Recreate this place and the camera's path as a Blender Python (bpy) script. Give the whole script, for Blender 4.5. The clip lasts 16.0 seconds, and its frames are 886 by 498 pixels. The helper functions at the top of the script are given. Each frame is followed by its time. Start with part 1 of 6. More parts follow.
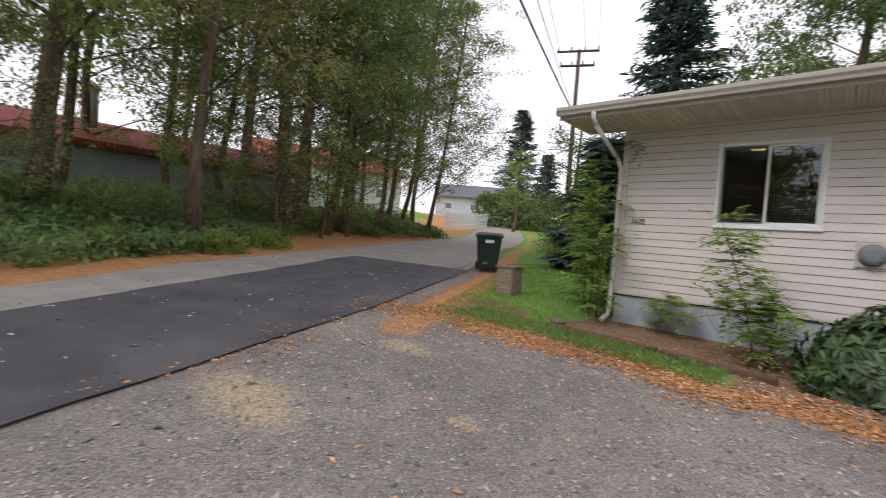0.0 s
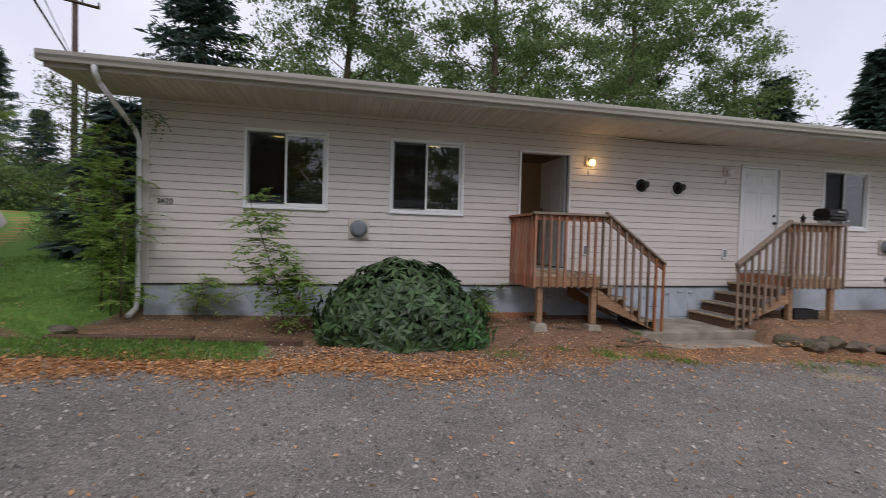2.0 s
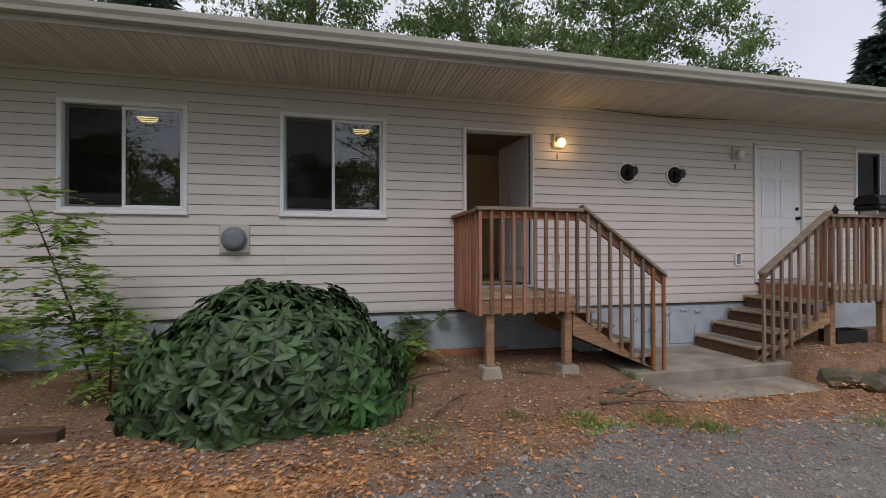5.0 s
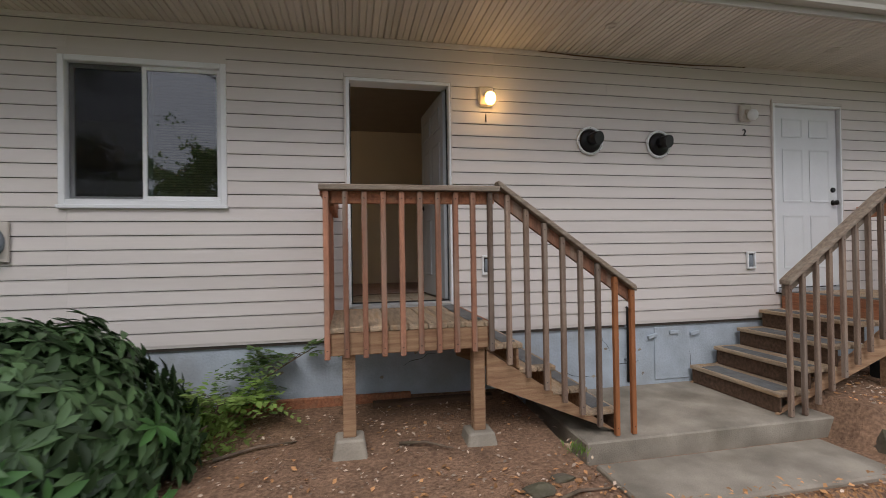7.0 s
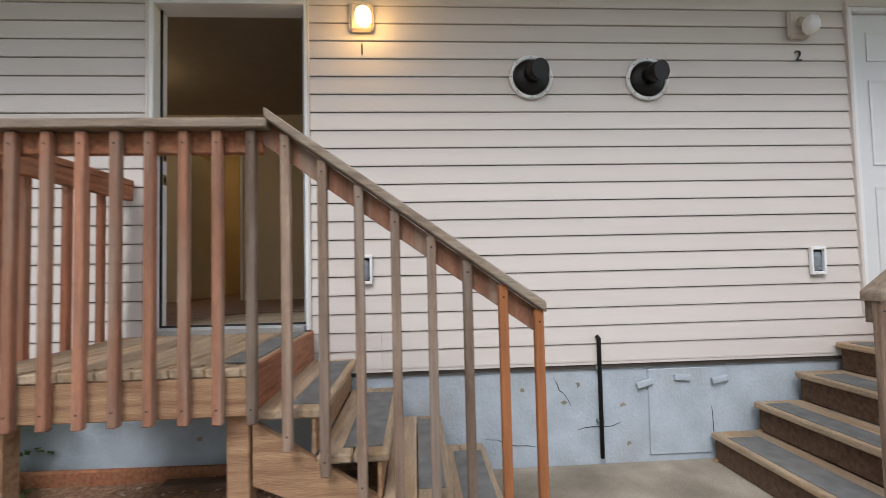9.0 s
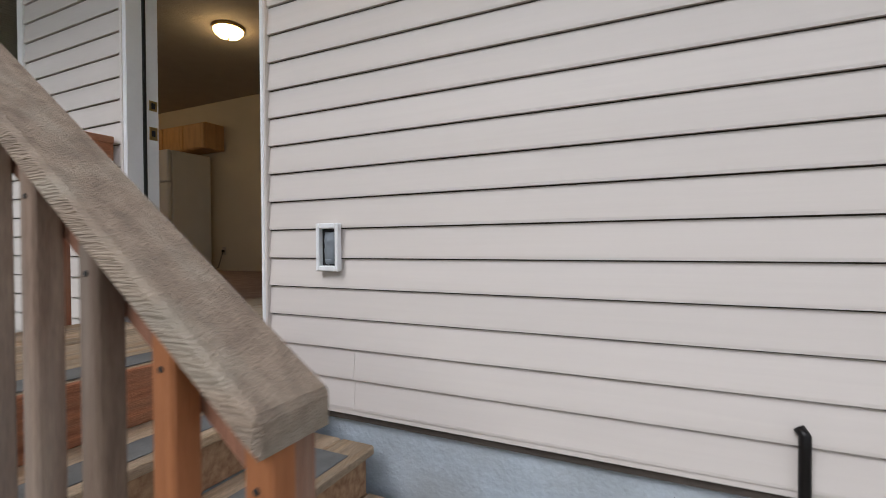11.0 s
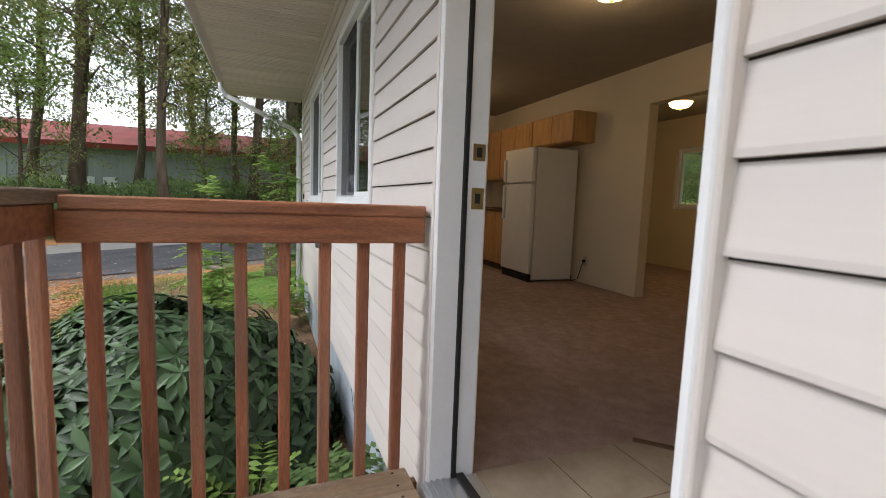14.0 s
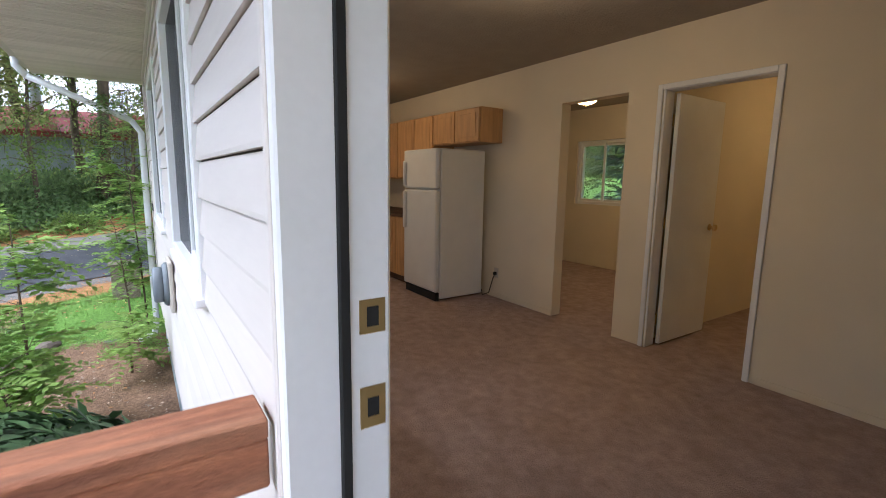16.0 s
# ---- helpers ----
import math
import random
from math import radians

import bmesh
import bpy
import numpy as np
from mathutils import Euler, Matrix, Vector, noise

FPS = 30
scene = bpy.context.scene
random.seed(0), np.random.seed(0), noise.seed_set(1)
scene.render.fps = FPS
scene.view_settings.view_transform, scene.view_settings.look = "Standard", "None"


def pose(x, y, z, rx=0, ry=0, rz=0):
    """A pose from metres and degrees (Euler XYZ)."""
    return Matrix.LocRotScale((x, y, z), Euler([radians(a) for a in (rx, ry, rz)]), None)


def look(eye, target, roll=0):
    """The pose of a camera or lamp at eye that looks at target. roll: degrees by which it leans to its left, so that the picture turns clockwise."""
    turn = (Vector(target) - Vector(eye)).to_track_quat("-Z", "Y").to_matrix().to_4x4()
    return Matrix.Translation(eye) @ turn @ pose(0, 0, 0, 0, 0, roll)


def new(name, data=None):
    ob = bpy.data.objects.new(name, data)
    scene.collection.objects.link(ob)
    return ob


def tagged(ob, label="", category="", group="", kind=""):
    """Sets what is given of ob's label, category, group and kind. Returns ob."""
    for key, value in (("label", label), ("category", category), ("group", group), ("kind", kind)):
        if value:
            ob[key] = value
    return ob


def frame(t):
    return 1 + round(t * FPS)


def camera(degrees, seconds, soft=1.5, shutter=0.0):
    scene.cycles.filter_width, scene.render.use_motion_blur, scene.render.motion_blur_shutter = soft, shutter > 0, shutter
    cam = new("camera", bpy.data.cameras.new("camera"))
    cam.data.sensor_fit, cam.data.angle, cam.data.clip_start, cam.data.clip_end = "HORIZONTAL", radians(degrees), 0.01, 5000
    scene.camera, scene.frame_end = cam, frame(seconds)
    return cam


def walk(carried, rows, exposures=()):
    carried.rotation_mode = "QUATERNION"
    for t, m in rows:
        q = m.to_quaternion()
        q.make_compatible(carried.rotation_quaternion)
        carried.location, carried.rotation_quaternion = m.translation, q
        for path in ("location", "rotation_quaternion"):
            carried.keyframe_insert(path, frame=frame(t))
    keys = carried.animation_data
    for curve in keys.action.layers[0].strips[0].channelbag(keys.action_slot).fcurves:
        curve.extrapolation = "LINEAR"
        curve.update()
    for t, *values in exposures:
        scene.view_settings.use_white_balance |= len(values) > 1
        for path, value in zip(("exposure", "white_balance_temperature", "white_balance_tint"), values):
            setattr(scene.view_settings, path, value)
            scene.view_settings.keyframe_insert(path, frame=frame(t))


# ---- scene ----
cam = camera(88.5, 16.0, soft=0.55, shutter=0.3)
PATH = [
    (0, (-3.085, -7.948, 1.338), (-4.406, -6.448, 1.282), 4.3),
    (0.5, (-2.946, -7.824, 1.337), (-3.94, -6.089, 1.293), 3.5),
    (1, (-2.926, -7.798, 1.365), (-3.403, -5.857, 1.318), 3.1),
    (1.5, (-2.963, -7.788, 1.395), (-2.929, -5.789, 1.349), 2.4),
    (2, (-3.035, -7.736, 1.401), (-2.613, -5.782, 1.349), 1.6),
    (2.5, (-2.998, -7.608, 1.396), (-2.388, -5.703, 1.344), 1.2),
    (3, (-2.798, -7.346, 1.411), (-2.221, -5.432, 1.366), 0.7),
    (3.5, (-2.562, -6.993, 1.395), (-2.05, -5.06, 1.368), 0.2),
    (3.7, (-2.452, -6.854, 1.361), (-1.93, -4.924, 1.36), -0.1),
    (5.8, (-1.06, -5.139, 1.349), (-0.638, -3.184, 1.36), -0.4),
    (6, (-0.883, -4.98, 1.369), (-0.465, -3.024, 1.37), -0.5),
    (6.5, (-0.393, -4.65, 1.368), (0.015, -2.692, 1.377), -0.7),
    (7, (0.015, -4.301, 1.362), (0.418, -2.342, 1.378), -0.9),
    (7.5, (0.472, -3.94, 1.349), (0.861, -1.978, 1.389), -1.0),
    (8, (0.888, -3.623, 1.34), (1.138, -1.639, 1.388), -0.9),
    (8.5, (1.256, -3.3, 1.332), (1.427, -1.308, 1.385), -1.4),
    (9, (1.664, -2.962, 1.224), (1.787, -0.967, 1.314), -1.35),
    (9.5, (2.005, -2.484, 1.195), (2.046, -0.486, 1.256), -1.1),
    (9.7, (2.112, -2.294, 1.197), (2.095, -0.295, 1.261), -0.6),
    (10.75, (2.44, -1.62, 1.22), (1.72, 0.25, 1.22), -0.4),
    (11.25, (2.55, -1.3, 1.275), (1.52, 0.41, 1.23), -0.3),
    (11.8, (2.45, -1.025, 1.359), (0.95, 0.296, 1.283), -0.3),
    (12, (2.357, -0.977, 1.419), (0.776, 0.245, 1.333), -0.8),
    (12.5, (2.134, -0.843, 1.525), (0.358, 0.072, 1.427), -0.3),
    (13, (1.894, -0.742, 1.557), (0.0, -0.112, 1.434), 1.9),
    (13.5, (1.615, -0.651, 1.689), (-0.265, 0.009, 1.522), 1.0),
    (14, (1.398, -0.541, 1.842), (-0.455, 0.183, 1.634), 2.15),
    (14.5, (1.175, -0.512, 1.938), (-0.654, 0.266, 1.713), 1.75),
    (15, (0.968, -0.392, 2.015), (-0.744, 0.606, 1.747), 1.35),
    (15.5, (0.838, -0.254, 2.156), (-0.815, 0.831, 1.858), 2.75),
    (16, (0.66, -0.186, 2.217), (-0.978, 0.921, 1.915), 0.9),
]
EXPOSURES = ((0, 0.4, 6450, 18), (0.5, 0.28, 6400, 18), (1.5, 0.0, 6250, 18), (2.5, -0.22, 6150, 17), (3.5, -0.32, 6150, 16), (6, -0.03, 6300, 15), (7.5, 0.18, 6300, 13), (9, 0.67, 6200, 11), (9.7, 0.72, 6150, 11), (12, 0.36, 6050, 11), (13, 0.56, 6150, 12), (13.5, 0.72, 6050, 12), (14.5, 1.38, 6250, 11), (15, 1.7, 5950, 12), (15.5, 1.86, 5650, 12), (16, 1.74, 5450, 13))
walk(cam, [(t, look(eye, target, roll)) for t, eye, target, roll in PATH], EXPOSURES)
# ---- world, sun, exposure ----
world = bpy.data.worlds.new("overcast_sky")
scene.world = world
world.use_nodes = True
wn, wl = world.node_tree.nodes, world.node_tree.links
sky = wn.new("ShaderNodeTexSky")
sky.sky_type, sky.sun_disc = "NISHITA", False
sky.sun_elevation, sky.sun_rotation = radians(48), radians(200)
cloud = wn.new("ShaderNodeTexNoise")
cloud.inputs["Scale"].default_value, cloud.inputs["Detail"].default_value = 2.2, 5
ramp = wn.new("ShaderNodeValToRGB")
ramp.color_ramp.elements[0].position, ramp.color_ramp.elements[1].position = 0.3, 0.7
ramp.color_ramp.elements[0].color, ramp.color_ramp.elements[1].color = (8.2, 8.4, 9.2, 1), (11.0, 11.0, 11.4, 1)
blend = wn.new("ShaderNodeMixRGB")
blend.inputs[0].default_value = 0.88
tc = wn.new("ShaderNodeTexCoord")
wl.new(tc.outputs["Generated"], cloud.inputs["Vector"])
wl.new(cloud.outputs["Fac"], ramp.inputs[0])
wl.new(sky.outputs[0], blend.inputs[1])
wl.new(ramp.outputs[0], blend.inputs[2])
wl.new(blend.outputs[0], wn["Background"].inputs[0])
wn["Background"].inputs[1].default_value = 0.1

sun = new("sun", bpy.data.lights.new("sun", "SUN"))
sun.data.energy, sun.data.angle, sun.data.color = 1.2, radians(25), (1, 0.96, 0.9)
sun.matrix_world = look((-10, -30, 34), (0, 0, 0))


# ---- materials ----
def mat(name, base, rough=0.7, metal=0.0, var=0.25, scale=6.0, fine=60.0, bump=0.15, spec=0.3, stretch=(1, 1, 1), dirt=None, dirt_amount=0.0, island=0.0, rnd=0.0, trans=0.0, alt=None):
    """A procedural surface: base colour broken by two scales of noise, stains and fine relief."""
    m = bpy.data.materials.new(name)
    m.use_nodes = True
    n, l = m.node_tree.nodes, m.node_tree.links
    b = n["Principled BSDF"]
    co, mp = n.new("ShaderNodeTexCoord"), n.new("ShaderNodeMapping")
    mp.inputs["Scale"].default_value = stretch
    l.new(co.outputs["Object"], mp.inputs["Vector"])
    if rnd:
        oi, sh = n.new("ShaderNodeObjectInfo"), n.new("ShaderNodeVectorMath")
        sh.operation = "SCALE"
        sh.inputs[0].default_value = (37.0, 23.0, 51.0)
        l.new(oi.outputs["Random"], sh.inputs["Scale"])
        l.new(sh.outputs[0], mp.inputs["Location"])
    big, small = n.new("ShaderNodeTexNoise"), n.new("ShaderNodeTexNoise")
    for t, s, d in ((big, scale, 4), (small, fine, 3)):
        t.inputs["Scale"].default_value, t.inputs["Detail"].default_value = s, d
        l.new(mp.outputs["Vector"], t.inputs["Vector"])
    r = n.new("ShaderNodeValToRGB")
    r.color_ramp.elements[0].position, r.color_ramp.elements[1].position = 0.3, 0.72
    lo = alt if alt else tuple(c * (1 - var) for c in base)
    hi = base if alt else tuple(min(1, c * (1 + var * 0.6)) for c in base)
    r.color_ramp.elements[0].color, r.color_ramp.elements[1].color = (*lo, 1), (*hi, 1)
    l.new(big.outputs["Fac"], r.inputs[0])
    g = n.new("ShaderNodeMapRange")
    g.inputs[3].default_value, g.inputs[4].default_value = 1 - var * 0.7, 1 + var * 0.7
    l.new(small.outputs["Fac"], g.inputs[0])
    mul = n.new("ShaderNodeVectorMath")
    mul.operation = "SCALE"
    l.new(r.outputs[0], mul.inputs[0])
    l.new(g.outputs[0], mul.inputs["Scale"])
    out = mul.outputs[0]
    for source, amount in (("ShaderNodeObjectInfo", rnd), ("ShaderNodeNewGeometry", island)):
        if amount:
            src, h, mr = n.new(source), n.new("ShaderNodeVectorMath"), n.new("ShaderNodeMapRange")
            h.operation = "SCALE"
            mr.inputs[3].default_value, mr.inputs[4].default_value = 1 - amount, 1 + amount
            l.new(src.outputs["Random" if rnd and source == "ShaderNodeObjectInfo" else "Random Per Island"], mr.inputs[0])
            l.new(out, h.inputs[0])
            l.new(mr.outputs[0], h.inputs["Scale"])
            out = h.outputs[0]
    if dirt:
        st, sr, mx = n.new("ShaderNodeTexNoise"), n.new("ShaderNodeMapRange"), n.new("ShaderNodeMixRGB")
        st.inputs["Scale"].default_value, st.inputs["Detail"].default_value = scale * 0.37, 6
        l.new(mp.outputs["Vector"], st.inputs["Vector"])
        sr.inputs[1].default_value, sr.inputs[2].default_value, sr.inputs[4].default_value = 0.48, 0.72, dirt_amount
        l.new(st.outputs["Fac"], sr.inputs[0])
        l.new(sr.outputs[0], mx.inputs[0])
        l.new(out, mx.inputs[1])
        mx.inputs[2].default_value = (*dirt, 1)
        out = mx.outputs[0]
    l.new(out, b.inputs["Base Color"])
    b.inputs["Roughness"].default_value, b.inputs["Metallic"].default_value = rough, metal
    b.inputs["Specular IOR Level"].default_value = spec
    if bump:
        bp = n.new("ShaderNodeBump")
        bp.inputs["Strength"].default_value, bp.inputs["Distance"].default_value = bump, 0.01
        l.new(small.outputs["Fac"], bp.inputs["Height"])
        l.new(bp.outputs[0], b.inputs["Normal"])
    if trans:
        tr, ms = n.new("ShaderNodeBsdfTranslucent"), n.new("ShaderNodeMixShader")
        l.new(out, tr.inputs[0])
        ms.inputs[0].default_value = trans
        l.new(b.outputs[0], ms.inputs[1])
        l.new(tr.outputs[0], ms.inputs[2])
        l.new(ms.outputs[0], n["Material Output"].inputs[0])
    return m


def glow(name, colour, strength):
    m = bpy.data.materials.new(name)
    m.use_nodes = True
    b = m.node_tree.nodes["Principled BSDF"]
    b.inputs["Base Color"].default_value = (*colour, 1)
    b.inputs["Emission Color"].default_value, b.inputs["Emission Strength"].default_value = (*colour, 1), strength
    return m


def glass_material(tint):
    m = bpy.data.materials.new("window_glass")
    m.use_nodes = True
    n, l = m.node_tree.nodes, m.node_tree.links
    gl, tp, mx, lw = n.new("ShaderNodeBsdfGlossy"), n.new("ShaderNodeBsdfTransparent"), n.new("ShaderNodeMixShader"), n.new("ShaderNodeLayerWeight")
    gl.inputs["Roughness"].default_value = 0.02
    tp.inputs[0].default_value = (*tint, 1)
    pw, fr = n.new("ShaderNodeMath"), n.new("ShaderNodeMath")
    pw.operation, fr.operation = "POWER", "MULTIPLY_ADD"
    pw.inputs[1].default_value, fr.inputs[1].default_value, fr.inputs[2].default_value = 4.0, 0.88, 0.12
    l.new(lw.outputs["Facing"], pw.inputs[0])
    l.new(pw.outputs[0], fr.inputs[0])
    l.new(fr.outputs[0], mx.inputs[0])
    l.new(tp.outputs[0], mx.inputs[1])
    l.new(gl.outputs[0], mx.inputs[2])
    l.new(mx.outputs[0], n["Material Output"].inputs[0])
    return m


def screen_material():
    m = bpy.data.materials.new("insect_mesh")
    m.use_nodes = True
    n, l = m.node_tree.nodes, m.node_tree.links
    df, tp, mx = n.new("ShaderNodeBsdfDiffuse"), n.new("ShaderNodeBsdfTransparent"), n.new("ShaderNodeMixShader")
    df.inputs[0].default_value = (0.012, 0.012, 0.013, 1)
    mx.inputs[0].default_value = 0.4
    l.new(tp.outputs[0], mx.inputs[1])
    l.new(df.outputs[0], mx.inputs[2])
    l.new(mx.outputs[0], n["Material Output"].inputs[0])
    return m


SCREEN = screen_material()
SIDING = mat("vinyl_siding", (0.66, 0.61, 0.575), 0.5, var=0.05, scale=1.5, fine=25, bump=0.03, stretch=(0.4, 1, 3), dirt=(0.4, 0.35, 0.3), dirt_amount=0.16, rnd=0.03)
# near-black backing: the shadow lines under the laps are put in its colour
LAPSHADE = mat("siding_lap_shade", (0.075, 0.062, 0.053), 0.9)
TRIM = mat("white_vinyl_trim", (0.78, 0.79, 0.80), 0.4, var=0.05, scale=3, bump=0.02)
SOFFIT = mat("almond_soffit", (0.64, 0.585, 0.52), 0.5, var=0.08, scale=2.2, bump=0.02, stretch=(3, 0.5, 1), dirt=(0.34, 0.3, 0.25), dirt_amount=0.35, rnd=0.05)
GUTTER = mat("beige_gutter_metal", (0.5, 0.47, 0.42), 0.4, var=0.1, scale=2, stretch=(0.3, 1, 4), bump=0.04, dirt=(0.2, 0.19, 0.16), dirt_amount=0.3)
CONCRETE_BLUE = mat("painted_foundation", (0.44, 0.50, 0.56), 0.75, var=0.14, scale=5, fine=45, bump=0.5, dirt=(0.3, 0.29, 0.27), dirt_amount=0.5)
CONCRETE = mat("worn_concrete", (0.35, 0.31, 0.25), 0.9, var=0.3, scale=3.5, fine=90, bump=0.6, dirt=(0.12, 0.105, 0.075), dirt_amount=0.75)
ROOF = mat("dark_shingle", (0.07, 0.07, 0.065), 0.95, var=0.4, scale=8, bump=0.6, dirt=(0.06, 0.09, 0.03), dirt_amount=0.5)
DECK = mat("weathered_deck_wood", (0.64, 0.49, 0.33), 0.85, var=0.8, scale=5, fine=60, bump=0.9, stretch=(9, 0.8, 9), alt=(0.4, 0.31, 0.225), dirt=(0.5, 0.30, 0.14), dirt_amount=0.6, rnd=0.25)
PICKET = mat("stained_picket_wood", (0.47, 0.185, 0.10), 0.8, var=0.65, scale=4, fine=40, bump=0.5, stretch=(9, 9, 0.8), alt=(0.29, 0.125, 0.075), dirt=(0.3, 0.235, 0.18), dirt_amount=0.8, rnd=0.3)
GREYPICKET = mat("greyed_picket_wood", (0.31, 0.225, 0.165), 0.85, var=0.75, scale=4, fine=50, bump=0.5, stretch=(9, 9, 0.8), alt=(0.15, 0.095, 0.07), dirt=(0.3, 0.26, 0.22), dirt_amount=0.7, rnd=0.35)
WORNPICKET = mat("worn_picket_wood", (0.41, 0.19, 0.115), 0.85, var=0.75, scale=4, fine=40, bump=0.5, stretch=(9, 9, 0.8), alt=(0.23, 0.12, 0.08), dirt=(0.34, 0.29, 0.23), dirt_amount=0.75, rnd=0.3)
CEDAR = mat("fresh_cedar", (0.36, 0.14, 0.055), 0.75, var=0.3, scale=4, fine=40, bump=0.3, stretch=(9, 9, 0.8))
RAILX = mat("weathered_rail_wood", (0.34, 0.265, 0.2), 0.85, var=0.6, scale=5, fine=45, bump=0.7, stretch=(0.8, 9, 9), alt=(0.19, 0.145, 0.11), dirt=(0.4, 0.36, 0.29), dirt_amount=0.5, rnd=0.15)
RAILY = mat("red_stained_rail_wood", (0.56, 0.235, 0.12), 0.75, var=0.8, scale=5, fine=60, bump=0.8, stretch=(9, 0.8, 9), alt=(0.28, 0.115, 0.065), dirt=(0.4, 0.27, 0.17), dirt_amount=0.4)
RIM = mat("rim_joist_wood", (0.44, 0.285, 0.165), 0.85, var=0.35, scale=4, fine=40, bump=0.4, stretch=(0.8, 9, 9), alt=(0.24, 0.13, 0.075), rnd=0.12)
GRIP = mat("grit_tread_strip", (0.2, 0.205, 0.205), 0.95, var=0.25, scale=10, fine=220, bump=0.8, dirt=(0.22, 0.2, 0.17), dirt_amount=0.4)
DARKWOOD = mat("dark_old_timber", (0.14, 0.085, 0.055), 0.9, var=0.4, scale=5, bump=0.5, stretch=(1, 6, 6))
BLACK = mat("black_paint", (0.01, 0.009, 0.009), 0.4, var=0.2, bump=0.02, spec=0.25)
RUBBER = mat("matte_black", (0.02, 0.02, 0.02), 0.7, var=0.2)
METER = mat("grey_plastic", (0.2, 0.225, 0.25), 0.5, var=0.12, bump=0.03)
BEIGE = mat("beige_plastic", (0.55, 0.5, 0.44), 0.5, var=0.06, bump=0.02)
GLASS, CLEARGLASS = glass_material((0.33, 0.37, 0.36)), glass_material((0.9, 0.92, 0.9))
DOORWHITE = mat("white_door_paint", (0.7, 0.71, 0.72), 0.4, var=0.05, scale=3, bump=0.03)
WALLPAINT = mat("cream_wall_paint", (0.72, 0.64, 0.49), 0.75, var=0.04, scale=2, fine=120, bump=0.12)
# cream taken well below the walls' tone, so the colour dims the ceiling
CEILDIM = mat("dimmed_ceiling_paint", (0.36, 0.32, 0.25), 0.9, var=0.06, fine=60, bump=0.5)
CARPET = mat("brown_carpet", (0.47, 0.36, 0.325), 1.0, var=0.6, scale=14, fine=170, bump=1.0, alt=(0.34, 0.255, 0.23), spec=0.05, dirt=(0.27, 0.2, 0.175), dirt_amount=0.4)
VINYL = mat("entry_vinyl_tile", (0.34, 0.28, 0.21), 0.5, var=0.2, scale=6, fine=30, bump=0.05)
MAPLE = mat("maple_cabinet", (0.56, 0.33, 0.145), 0.45, var=0.18, scale=4, fine=40, bump=0.08, stretch=(6, 6, 0.8))
APPLIANCE = mat("white_appliance", (0.72, 0.72, 0.7), 0.3, var=0.03, bump=0.08, fine=150)
BRASS = mat("brass", (0.6, 0.43, 0.18), 0.35, metal=1.0, var=0.15, bump=0.02)
ALU = mat("aluminium_sill", (0.55, 0.57, 0.6), 0.4, metal=0.8, var=0.12, stretch=(1, 8, 8), bump=0.05)
# white door paint greyed to carry the shade on the open leaf
SHADEDDOOR = mat("shaded_door_face", (0.36, 0.38, 0.4), 0.5, var=0.06, bump=0.03)
BLIND = mat("blind_slat", (0.2, 0.205, 0.19), 0.5, var=0.04, bump=0)
LAMPGLOW = glow("lamp_glass", (1.0, 0.6, 0.2), 9.0)
PORCHGLOW = glow("porch_bulb_glass", (1.0, 0.56, 0.15), 9.0)


# ---- mesh helpers ----
def box(bm, x0, x1, y0, y1, z0, z1, bevel=0.0):
    made = bmesh.ops.create_cube(bm, size=1.0)["verts"]
    for v in made:
        v.co = Vector(((x0 + x1) / 2 + v.co.x * (x1 - x0), (y0 + y1) / 2 + v.co.y * (y1 - y0), (z0 + z1) / 2 + v.co.z * (z1 - z0)))
    if bevel:
        edges = {e for v in made for e in v.link_edges}
        bmesh.ops.bevel(bm, geom=list(edges), offset=bevel, segments=1, affect="EDGES")
    return made


def prism(bm, profile, axis, a, b):
    """A closed outline drawn out along an axis from a to b. The outline's pairs are the two other axes in order."""
    def at(u, v, w):
        return {"x": (w, u, v), "y": (u, w, v), "z": (u, v, w)}[axis]
    p = [bm.verts.new(at(u, v, a)) for u, v in profile]
    q = [bm.verts.new(at(u, v, b)) for u, v in profile]
    bm.faces.new(p)
    bm.faces.new(q[::-1])
    for i in range(len(p)):
        j = (i + 1) % len(p)
        bm.faces.new((p[j], p[i], q[i], q[j]))
    bmesh.ops.recalc_face_normals(bm, faces=bm.faces[:])


def tube(bm, points, radii, sides=8):
    """A round bar through points, with a radius at each."""
    rings = []
    for i, p in enumerate(points):
        p = Vector([float(q) for q in p])
        d = (Vector(points[min(i + 1, len(points) - 1)]) - Vector(points[max(i - 1, 0)])).normalized()
        u = d.cross(Vector((0.31, 0.95, 0.1))).normalized()
        w = d.cross(u)
        rings.append([bm.verts.new(p + float(radii[i]) * (math.cos(a) * u + math.sin(a) * w)) for a in [k * math.tau / sides for k in range(sides)]])
    for r, s in zip(rings, rings[1:]):
        for k in range(sides):
            f = bm.faces.new((r[k], r[(k + 1) % sides], s[(k + 1) % sides], s[k]))
            f.smooth = True
    bm.faces.new(rings[0][::-1])
    bm.faces.new(rings[-1])


